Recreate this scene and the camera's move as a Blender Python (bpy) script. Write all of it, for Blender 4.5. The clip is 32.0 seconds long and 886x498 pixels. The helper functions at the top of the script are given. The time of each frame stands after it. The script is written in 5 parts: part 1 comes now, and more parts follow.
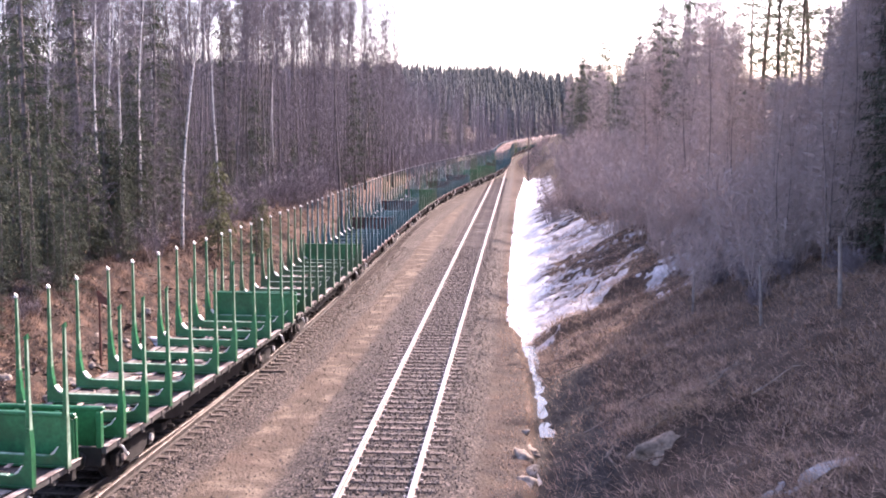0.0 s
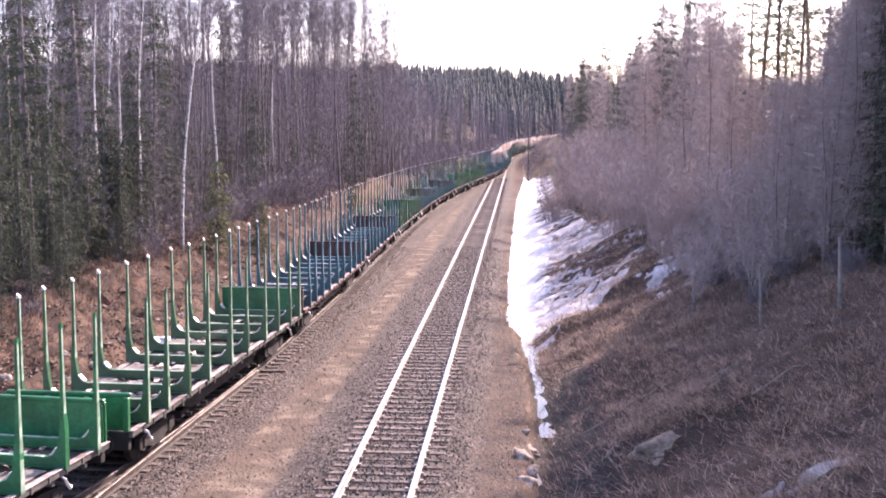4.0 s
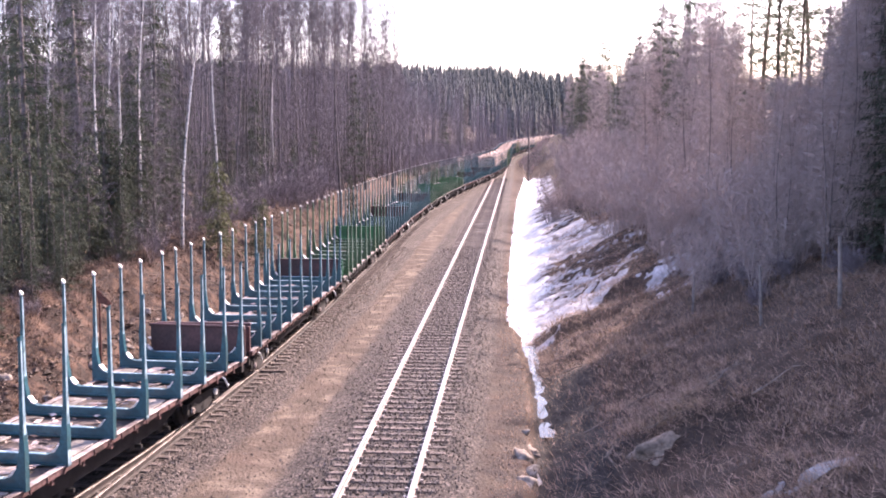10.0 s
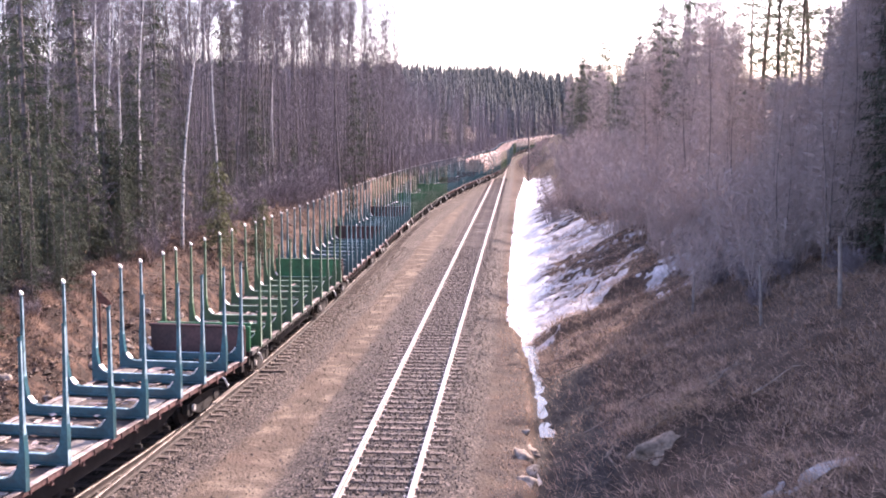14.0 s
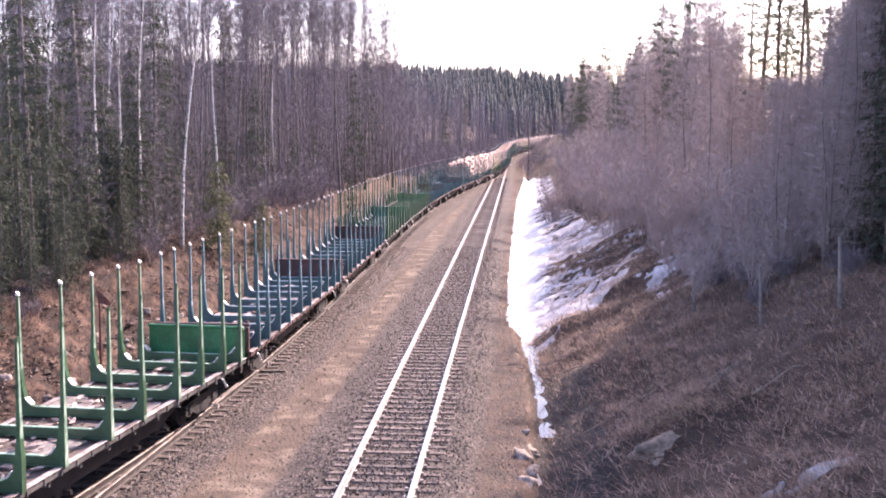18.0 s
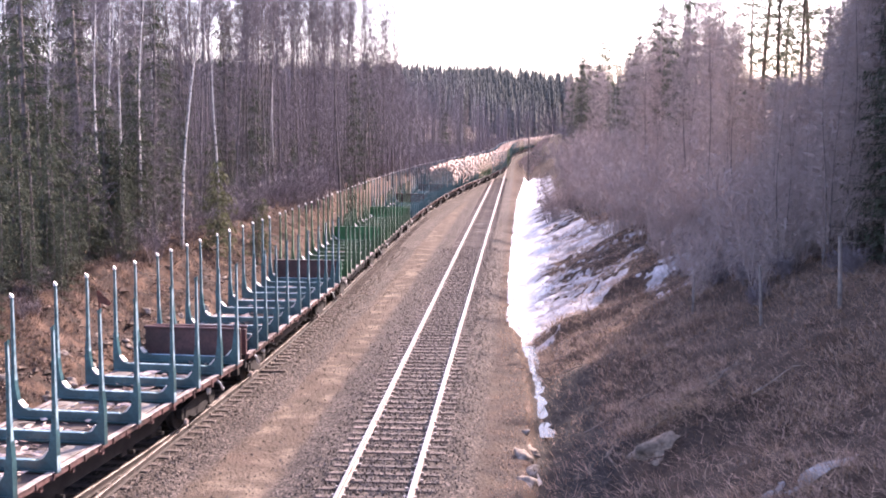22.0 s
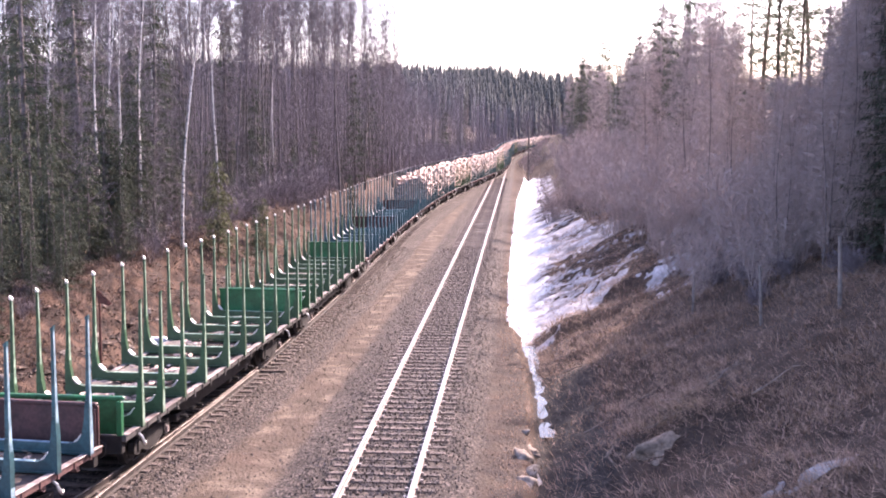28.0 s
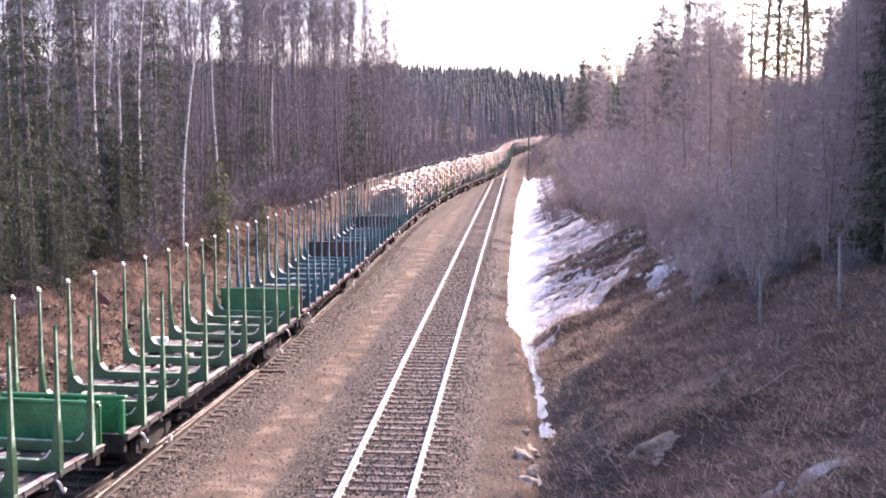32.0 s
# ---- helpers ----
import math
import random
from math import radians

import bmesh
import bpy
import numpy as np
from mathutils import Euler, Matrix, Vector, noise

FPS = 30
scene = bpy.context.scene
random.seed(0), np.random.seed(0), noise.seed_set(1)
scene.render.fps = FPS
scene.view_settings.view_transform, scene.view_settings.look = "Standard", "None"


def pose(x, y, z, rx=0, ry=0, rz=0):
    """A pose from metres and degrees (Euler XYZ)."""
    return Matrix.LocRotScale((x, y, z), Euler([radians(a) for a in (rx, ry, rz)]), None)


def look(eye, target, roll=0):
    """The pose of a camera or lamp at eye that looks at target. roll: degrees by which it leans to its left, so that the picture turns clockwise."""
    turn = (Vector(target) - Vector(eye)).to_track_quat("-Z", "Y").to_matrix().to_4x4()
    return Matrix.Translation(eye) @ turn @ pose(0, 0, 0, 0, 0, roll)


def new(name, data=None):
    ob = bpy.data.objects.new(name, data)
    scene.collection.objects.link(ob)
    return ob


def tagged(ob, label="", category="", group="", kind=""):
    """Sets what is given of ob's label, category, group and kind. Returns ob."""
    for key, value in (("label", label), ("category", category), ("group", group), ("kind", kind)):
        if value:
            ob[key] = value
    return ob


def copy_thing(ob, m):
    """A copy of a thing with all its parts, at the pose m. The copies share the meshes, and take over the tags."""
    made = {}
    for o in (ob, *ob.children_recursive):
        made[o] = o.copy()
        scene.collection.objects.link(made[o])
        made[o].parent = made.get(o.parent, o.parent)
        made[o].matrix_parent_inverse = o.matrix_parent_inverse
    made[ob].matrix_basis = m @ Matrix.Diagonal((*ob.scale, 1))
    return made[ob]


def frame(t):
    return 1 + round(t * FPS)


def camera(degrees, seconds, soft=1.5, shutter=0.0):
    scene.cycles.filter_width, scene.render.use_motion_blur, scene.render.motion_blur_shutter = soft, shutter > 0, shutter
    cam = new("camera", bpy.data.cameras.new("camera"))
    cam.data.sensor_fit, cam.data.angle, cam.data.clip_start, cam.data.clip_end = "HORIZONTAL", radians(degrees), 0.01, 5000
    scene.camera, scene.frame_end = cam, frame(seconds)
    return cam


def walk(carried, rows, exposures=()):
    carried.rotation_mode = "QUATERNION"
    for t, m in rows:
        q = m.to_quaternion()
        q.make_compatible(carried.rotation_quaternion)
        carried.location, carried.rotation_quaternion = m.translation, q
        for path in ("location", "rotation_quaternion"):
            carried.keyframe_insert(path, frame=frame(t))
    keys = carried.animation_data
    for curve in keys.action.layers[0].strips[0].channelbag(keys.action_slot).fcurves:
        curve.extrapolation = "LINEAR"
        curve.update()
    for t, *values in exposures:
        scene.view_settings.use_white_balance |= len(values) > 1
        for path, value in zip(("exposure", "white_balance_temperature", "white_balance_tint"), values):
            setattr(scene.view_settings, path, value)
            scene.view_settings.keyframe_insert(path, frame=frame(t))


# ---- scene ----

import collections

# ---------------------------------------------------------------- camera
CAM_H = 8.12
cam = camera(40.0, 32.0, soft=1.95)
_yaw, _pitch = radians(3.52), radians(-5.69)
_dir = Vector((-math.sin(_yaw) * math.cos(_pitch), math.cos(_yaw) * math.cos(_pitch), math.sin(_pitch)))
_eye = Vector((0, 0, CAM_H))
CAM_POSE = look(_eye, _eye + _dir * 10, 0.26)
walk(cam, [(0.0, CAM_POSE), (32.0, CAM_POSE)], exposures=[(0.0, 2.1, 6600, 35), (32.0, 2.1, 6600, 35)])

# ---------------------------------------------------------------- light
SUN_AZ, SUN_EL = 34.0, 36.0
world = bpy.data.worlds.new("sky")
scene.world = world
world.use_nodes = True
_nt = world.node_tree
_sky = _nt.nodes.new("ShaderNodeTexSky")
_sky.sky_type = 'NISHITA'
_sky.sun_disc = False
_sky.sun_elevation = radians(SUN_EL)
_sky.sun_rotation = radians(SUN_AZ)
_sky.dust_density = 1.8
_sky.air_density = 0.8
_nt.links.new(_sky.outputs[0], _nt.nodes["Background"].inputs[0])
_nt.nodes["Background"].inputs[1].default_value = 0.14
_sun = bpy.data.lights.new("sun", 'SUN')
_sun.energy, _sun.angle, _sun.color = 3.6, radians(0.6), (1.0, 0.9, 0.75)
_so = new("sun", _sun)
_sd = Vector((math.sin(radians(SUN_AZ)) * math.cos(radians(SUN_EL)), math.cos(radians(SUN_AZ)) * math.cos(radians(SUN_EL)), math.sin(radians(SUN_EL))))
_so.matrix_world = look(_sd * 300, (0, 0, 0))


# ---------------------------------------------------------------- materials
def material(name, base, rough=0.8, metal=0.0, var=0.25, scale=4.0, bump=0.3, bump_scale=40.0, tint=None, rnd=0.0, fine=30.0, spec=0.5, coord="Object"):
    """A procedural surface: two scales of colour variation and a fine relief."""
    m = bpy.data.materials.new(name)
    m.use_nodes = True
    nt = m.node_tree
    b = nt.nodes["Principled BSDF"]
    b.inputs["Roughness"].default_value = rough
    b.inputs["Metallic"].default_value = metal
    b.inputs["Specular IOR Level"].default_value = spec
    tc = nt.nodes.new("ShaderNodeTexCoord")
    if coord == "World":
        geo = nt.nodes.new("ShaderNodeNewGeometry")
        co = geo.outputs["Position"]
    else:
        co = tc.outputs[coord]
    n1 = nt.nodes.new("ShaderNodeTexNoise")
    n1.inputs["Scale"].default_value = scale
    n1.inputs["Detail"].default_value = 4
    n2 = nt.nodes.new("ShaderNodeTexNoise")
    n2.inputs["Scale"].default_value = fine
    n2.inputs["Detail"].default_value = 3
    nt.links.new(co, n1.inputs["Vector"])
    nt.links.new(co, n2.inputs["Vector"])
    ramp = nt.nodes.new("ShaderNodeValToRGB")
    t = tint or tuple(c * (1 - var * 1.6) for c in base)
    ramp.color_ramp.elements[0].position, ramp.color_ramp.elements[1].position = 0.32, 0.68
    ramp.color_ramp.elements[0].color = (*t, 1)
    ramp.color_ramp.elements[1].color = (*[min(1, c * (1 + var)) for c in base], 1)
    nt.links.new(n1.outputs["Fac"], ramp.inputs["Fac"])
    mul = nt.nodes.new("ShaderNodeMix")
    mul.data_type, mul.blend_type = 'RGBA', 'MULTIPLY'
    mul.inputs["Factor"].default_value = min(1.0, var * 2.2)
    r2 = nt.nodes.new("ShaderNodeValToRGB")
    r2.color_ramp.elements[0].position, r2.color_ramp.elements[1].position = 0.3, 0.7
    r2.color_ramp.elements[0].color = (0.5, 0.5, 0.5, 1)
    r2.color_ramp.elements[1].color = (1.25, 1.25, 1.25, 1)
    nt.links.new(n2.outputs["Fac"], r2.inputs["Fac"])
    nt.links.new(ramp.outputs["Color"], mul.inputs["A"])
    nt.links.new(r2.outputs["Color"], mul.inputs["B"])
    out = mul.outputs["Result"]
    if rnd:
        oi = nt.nodes.new("ShaderNodeObjectInfo")
        hs = nt.nodes.new("ShaderNodeHueSaturation")
        mr = nt.nodes.new("ShaderNodeMapRange")
        mr.inputs["To Min"].default_value, mr.inputs["To Max"].default_value = 1 - rnd, 1 + rnd
        nt.links.new(oi.outputs["Random"], mr.inputs["Value"])
        nt.links.new(mr.outputs["Result"], hs.inputs["Value"])
        nt.links.new(out, hs.inputs["Color"])
        out = hs.outputs["Color"]
    nt.links.new(out, b.inputs["Base Color"])
    if bump:
        bp = nt.nodes.new("ShaderNodeBump")
        bp.inputs["Strength"].default_value = bump
        bp.inputs["Distance"].default_value = 0.02
        n3 = nt.nodes.new("ShaderNodeTexNoise")
        n3.inputs["Scale"].default_value = bump_scale
        n3.inputs["Detail"].default_value = 4
        nt.links.new(co, n3.inputs["Vector"])
        nt.links.new(n3.outputs["Fac"], bp.inputs["Height"])
        nt.links.new(bp.outputs["Normal"], b.inputs["Normal"])
    return m


def island_material(name, base, spread=0.4, rough=0.85, spec=0.3, hue=0.03, leaf=0.0):
    """For joined small pieces: each island its own shade."""
    m = bpy.data.materials.new(name)
    m.use_nodes = True
    nt = m.node_tree
    b = nt.nodes["Principled BSDF"]
    b.inputs["Roughness"].default_value = rough
    b.inputs["Specular IOR Level"].default_value = spec
    geo = nt.nodes.new("ShaderNodeNewGeometry")
    hs = nt.nodes.new("ShaderNodeHueSaturation")
    mr = nt.nodes.new("ShaderNodeMapRange")
    mr.inputs["To Min"].default_value, mr.inputs["To Max"].default_value = 1 - spread, 1 + spread
    nt.links.new(geo.outputs["Random Per Island"], mr.inputs["Value"])
    nt.links.new(mr.outputs["Result"], hs.inputs["Value"])
    mh = nt.nodes.new("ShaderNodeMapRange")
    mh.inputs["To Min"].default_value, mh.inputs["To Max"].default_value = 0.5 - hue, 0.5 + hue
    wn = nt.nodes.new("ShaderNodeTexWhiteNoise")
    wn.noise_dimensions = '1D'
    nt.links.new(geo.outputs["Random Per Island"], wn.inputs["W"])
    nt.links.new(wn.outputs["Value"], mh.inputs["Value"])
    nt.links.new(mh.outputs["Result"], hs.inputs["Hue"])
    no = nt.nodes.new("ShaderNodeTexNoise")
    no.inputs["Scale"].default_value = 12
    nt.links.new(geo.outputs["Position"], no.inputs["Vector"])
    mx = nt.nodes.new("ShaderNodeMix")
    mx.data_type, mx.blend_type = 'RGBA', 'MULTIPLY'
    mx.inputs["Factor"].default_value = 0.5
    mx.inputs["A"].default_value = (*base, 1)
    nt.links.new(no.outputs["Color"], mx.inputs["B"])
    hs2 = nt.nodes.new("ShaderNodeMix")
    hs2.data_type = 'RGBA'
    hs2.inputs["Factor"].default_value = 0.25
    hs2.inputs["A"].default_value = (*base, 1)
    nt.links.new(mx.outputs["Result"], hs2.inputs["B"])
    nt.links.new(hs2.outputs["Result"], hs.inputs["Color"])
    nt.links.new(hs.outputs["Color"], b.inputs["Base Color"])
    if leaf:
        tl = nt.nodes.new("ShaderNodeBsdfTranslucent")
        ms = nt.nodes.new("ShaderNodeMixShader")
        ms.inputs["Fac"].default_value = leaf
        nt.links.new(b.inputs["Base Color"].links[0].from_socket, tl.inputs["Color"])
        nt.links.new(b.outputs["BSDF"], ms.inputs[1])
        nt.links.new(tl.outputs["BSDF"], ms.inputs[2])
        nt.links.new(ms.outputs["Shader"], nt.nodes["Material Output"].inputs["Surface"])
    return m


def birch_material(name="birch_bark"):
    m = bpy.data.materials.new(name)
    m.use_nodes = True
    nt = m.node_tree
    b = nt.nodes["Principled BSDF"]
    b.inputs["Roughness"].default_value = 0.8
    tc = nt.nodes.new("ShaderNodeTexCoord")
    mp = nt.nodes.new("ShaderNodeMapping")
    mp.inputs["Scale"].default_value = (5.0, 5.0, 9.0)
    n = nt.nodes.new("ShaderNodeTexNoise")
    n.inputs["Scale"].default_value, n.inputs["Detail"].default_value = 1.4, 5
    nt.links.new(tc.outputs["Object"], mp.inputs["Vector"])
    nt.links.new(mp.outputs["Vector"], n.inputs["Vector"])
    r = nt.nodes.new("ShaderNodeValToRGB")
    r.color_ramp.elements[0].position, r.color_ramp.elements[1].position = 0.36, 0.52
    r.color_ramp.elements[0].color, r.color_ramp.elements[1].color = (0.07, 0.06, 0.055, 1), (0.8, 0.76, 0.71, 1)
    nt.links.new(n.outputs["Fac"], r.inputs["Fac"])
    oi = nt.nodes.new("ShaderNodeObjectInfo")
    mr = nt.nodes.new("ShaderNodeMapRange")
    mr.inputs["To Min"].default_value, mr.inputs["To Max"].default_value = 0.7, 1.15
    nt.links.new(oi.outputs["Random"], mr.inputs["Value"])
    hs = nt.nodes.new("ShaderNodeHueSaturation")
    nt.links.new(mr.outputs["Result"], hs.inputs["Value"])
    nt.links.new(r.outputs["Color"], hs.inputs["Color"])
    nt.links.new(hs.outputs["Color"], b.inputs["Base Color"])
    bp = nt.nodes.new("ShaderNodeBump")
    bp.inputs["Strength"].default_value = 0.4
    nt.links.new(n.outputs["Fac"], bp.inputs["Height"])
    nt.links.new(bp.outputs["Normal"], b.inputs["Normal"])
    return m


def ground_material():
    """Forest floor, dead grass, sand and ballast, laid out by the sheet's own zone values."""
    m = bpy.data.materials.new("ground")
    m.use_nodes = True
    nt = m.node_tree
    b = nt.nodes["Principled BSDF"]
    b.inputs["Roughness"].default_value = 0.95
    b.inputs["Specular IOR Level"].default_value = 0.2
    geo = nt.nodes.new("ShaderNodeNewGeometry")

    def tex(scale, detail=4, kind="ShaderNodeTexNoise"):
        n = nt.nodes.new(kind)
        n.inputs["Scale"].default_value = scale
        if kind == "ShaderNodeTexNoise":
            n.inputs["Detail"].default_value = detail
        nt.links.new(geo.outputs["Position"], n.inputs["Vector"])
        return n

    def ramp(src, stops):
        r = nt.nodes.new("ShaderNodeValToRGB")
        el = r.color_ramp.elements
        while len(el) < len(stops):
            el.new(0.5)
        for e, (p, c) in zip(el, stops):
            e.position, e.color = p, (*c, 1)
        nt.links.new(src, r.inputs["Fac"])
        return r.outputs["Color"]

    def mix(fac, a, c, mode='MIX'):
        x = nt.nodes.new("ShaderNodeMix")
        x.data_type, x.blend_type = 'RGBA', mode
        if isinstance(fac, float):
            x.inputs["Factor"].default_value = fac
        else:
            nt.links.new(fac, x.inputs["Factor"])
        nt.links.new(a, x.inputs["A"])
        nt.links.new(c, x.inputs["B"])
        return x.outputs["Result"]

    def zone(name, soft=0.22, nscale=1.6, amp=0.7):
        a = nt.nodes.new("ShaderNodeAttribute")
        a.attribute_name = name
        n = tex(nscale, 6)
        ma = nt.nodes.new("ShaderNodeMath")
        ma.operation = 'MULTIPLY_ADD'
        ma.inputs[1].default_value = amp
        nt.links.new(n.outputs["Fac"], ma.inputs[0])
        nt.links.new(a.outputs["Fac"], ma.inputs[2])
        mr = nt.nodes.new("ShaderNodeMapRange")
        mr.inputs["From Min"].default_value = 0.5 + amp * 0.5 - soft
        mr.inputs["From Max"].default_value = 0.5 + amp * 0.5 + soft
        nt.links.new(ma.outputs[0], mr.inputs["Value"])
        return mr.outputs["Result"]

    v = nt.nodes.new("ShaderNodeTexVoronoi")
    v.inputs["Scale"].default_value = 18.0
    nt.links.new(geo.outputs["Position"], v.inputs["Vector"])
    stone = ramp(v.outputs["Color"], [(0.1, (0.013, 0.011, 0.0095)), (0.5, (0.05, 0.042, 0.037)), (0.9, (0.172, 0.145, 0.128))])
    big = ramp(tex(0.5).outputs["Fac"], [(0.3, (0.75, 0.7, 0.68)), (0.7, (1.15, 1.1, 1.08))])
    ballast = mix(1.0, stone, big, 'MULTIPLY')
    sand = ramp(tex(1.1, 8).outputs["Fac"], [(0.36, (0.036, 0.028, 0.022)), (0.5, (0.078, 0.06, 0.047)), (0.64, (0.25, 0.196, 0.148))])
    sand = mix(0.45, sand, ramp(tex(22, 6).outputs["Fac"], [(0.36, (0.028, 0.021, 0.016)), (0.64, (0.18, 0.133, 0.096))]))
    grass = ramp(tex(1.5, 8).outputs["Fac"], [(0.4, (0.009, 0.0065, 0.0055)), (0.5, (0.044, 0.025, 0.018)), (0.6, (0.15, 0.09, 0.06))])
    grass = mix(0.5, grass, ramp(tex(14, 6).outputs["Fac"], [(0.42, (0.01, 0.007, 0.006)), (0.66, (0.125, 0.078, 0.058))]))
    forest = ramp(tex(0.6, 8).outputs["Fac"], [(0.3, (0.03, 0.023, 0.018)), (0.55, (0.075, 0.054, 0.043)), (0.8, (0.13, 0.09, 0.068))])
    forest = mix(0.4, forest, ramp(tex(9, 6).outputs["Fac"], [(0.3, (0.02, 0.016, 0.012)), (0.7, (0.18, 0.12, 0.085))]))
    c = mix(zone("grass"), forest, grass)
    # dark tone for damp soil and for the shadow painted beside the ditch
    mud_shade = ramp(tex(5, 6).outputs["Fac"], [(0.35, (0.012, 0.01, 0.01)), (0.65, (0.05, 0.042, 0.038))])
    c = mix(zone("wet_shade", 0.3, 1.2, 0.8), c, mud_shade)
    c = mix(zone("sand", 0.25, 0.55, 1.1), c, sand)
    c = mix(zone("ballast", 0.2, 1.1, 1.1), c, ballast)
    nt.links.new(c, b.inputs["Base Color"])
    bp = nt.nodes.new("ShaderNodeBump")
    bp.inputs["Strength"].default_value, bp.inputs["Distance"].default_value = 0.9, 0.07
    nt.links.new(tex(11, 8).outputs["Fac"], bp.inputs["Height"])
    nt.links.new(bp.outputs["Normal"], b.inputs["Normal"])
    return m


M_GROUND = ground_material()
M_BIRCH = birch_material()
M_TWIG = island_material("twig_bark", (0.19, 0.162, 0.173), 0.35, hue=0.012)
# light grey-mauve twigs stand in for haze over the right-hand bank
M_HAZETWIG = island_material("haze_pale_twigs", (0.4, 0.325, 0.303), 0.25, hue=0.01)
M_BARK = material("dark_bark", (0.185, 0.155, 0.147), 0.9, var=0.35, scale=3, fine=18, bump=0.6, bump_scale=25, rnd=0.2)
M_PINEBARK = material("pine_bark", (0.17, 0.105, 0.07), 0.9, var=0.35, scale=2.5, fine=18, bump=0.6, bump_scale=25, rnd=0.2)
M_SPRUCE = island_material("spruce_needles", (0.068, 0.08, 0.055), 0.45, hue=0.02, leaf=0.25)
M_YOUNG = island_material("young_spruce_needles", (0.13, 0.135, 0.075), 0.4, hue=0.02, leaf=0.3)
M_PINE = island_material("pine_needles", (0.118, 0.13, 0.09), 0.4, hue=0.02, leaf=0.5)
M_RAIL = material("rail_steel", (0.45, 0.405, 0.385), 0.42, 0.9, var=0.1, scale=1.0, bump=0.05)
M_RAILSIDE = material("rail_rust", (0.25, 0.195, 0.172), 0.6, 0.2, var=0.3, scale=3, bump=0.2)
M_DULLRAIL = material("little_used_rail_head", (0.23, 0.19, 0.17), 0.5, 0.3, var=0.35, scale=2.0, fine=6, bump=0.1)
M_DULLSIDE = material("dull_rail_rust", (0.05, 0.037, 0.031), 0.8, 0.1, var=0.35, scale=3, bump=0.2)
M_SLEEPER = material("weathered_sleeper", (0.13, 0.1, 0.087), 0.9, var=0.35, scale=2, fine=30, bump=0.7, bump_scale=30, rnd=0.35)
M_CLIP = material("clip_steel", (0.36, 0.31, 0.28), 0.45, 0.5, var=0.2)
M_GREEN = material("green_paint", (0.016, 0.145, 0.057), 0.33, var=0.28, scale=1.2, fine=12, bump=0.1, rnd=0.1)
M_OLIVE = material("faded_green_paint", (0.042, 0.1, 0.05), 0.33, var=0.25, scale=1.2, fine=12, bump=0.08, rnd=0.08)
M_BLUE = material("blue_paint", (0.026, 0.1, 0.122), 0.33, var=0.3, scale=1.2, fine=12, bump=0.1, rnd=0.1)
M_TEAL = material("faded_teal_paint", (0.036, 0.104, 0.118), 0.33, var=0.3, scale=1.2, fine=12, bump=0.1, rnd=0.1)
M_RED = material("oxide_red_paint", (0.075, 0.03, 0.029), 0.6, var=0.35, scale=1.3, fine=14, bump=0.15, tint=(0.045, 0.022, 0.021))
# oxide red lightened as if sunlit, with dark blotches for stake shadows
M_SILL = material("sunlit_oxide_red_sill", (0.13, 0.068, 0.063), 0.6, var=0.5, scale=1.6, fine=9, bump=0.2, tint=(0.045, 0.027, 0.025))
M_DARK = material("weathered_grey_frame_paint", (0.1, 0.095, 0.09), 0.65, var=0.3, scale=1.3, fine=14, bump=0.15)
# pale tone that puts sunlight into the colour of the sill top
M_EDGE = material("lit_sill_flange", (0.33, 0.275, 0.255), 0.6, 0.1, var=0.45, scale=1.7, fine=7, bump=0.2, tint=(0.11, 0.075, 0.065))
M_UNDER = material("grimy_shaded_steel", (0.024, 0.021, 0.02), 0.8, 0.2, var=0.3, scale=2, bump=0.2)
M_FLOOR = material("dirty_wagon_floor", (0.085, 0.062, 0.052), 0.9, var=0.4, scale=1.5, fine=14, bump=0.6, bump_scale=20)
M_PLATE = material("worn_deck_plate", (0.2, 0.178, 0.155), 0.6, 0.0, var=0.6, scale=1.1, fine=9, bump=0.3, tint=(0.07, 0.055, 0.045))
# paler paints that stand in for sunlight on stake sides and bunk tops
M_SUNGREEN = material("sunlit_green_paint", (0.27, 0.37, 0.29), 0.4, var=0.45, scale=2.2, fine=9, bump=0.1, tint=(0.1, 0.2, 0.12))
M_SUNBLUE = material("sunlit_blue_paint", (0.27, 0.38, 0.44), 0.4, var=0.45, scale=2.2, fine=9, bump=0.1, tint=(0.1, 0.2, 0.23))
# pale steel, also used to paint sun glints on tips and pads
M_CAP = material("steel_and_sun_glints", (0.75, 0.74, 0.72), 0.35, 0.3, var=0.1, bump=0.05)
M_BARKLOG = material("log_bark", (0.56, 0.43, 0.37), 0.9, var=0.4, scale=2.5, fine=14, bump=0.7, bump_scale=18, rnd=0.3)
M_ENDLOG = island_material("sawn_log_end", (0.56, 0.41, 0.33), 0.35, hue=0.01)
M_CLOD = island_material("crumbled_earth", (0.095, 0.066, 0.051), 0.65, hue=0.012)
M_STONE = island_material("crushed_stone", (0.15, 0.126, 0.11), 0.9, hue=0.015)
M_ROCK = material("pale_field_stone", (0.34, 0.275, 0.225), 0.9, var=0.4, scale=4, bump=0.8, bump_scale=12)
M_REDGRASS = island_material("reddish_dead_grass", (0.105, 0.067, 0.054), 0.6, hue=0.012)
# dark tufts whose colour imitates shade at the top of the bank
M_SHADETUFT = island_material("shade_dark_tufts", (0.06, 0.037, 0.036), 0.5, hue=0.012)
M_TANGRASS = island_material("tan_dry_grass", (0.3, 0.205, 0.135), 0.45, hue=0.012)
M_MOUND = material("weathered_boulder", (0.33, 0.25, 0.19), 0.95, var=0.45, scale=3, bump=0.9, bump_scale=14)
M_STRAW = island_material("dead_grass", (0.34, 0.23, 0.168), 0.45, hue=0.012)
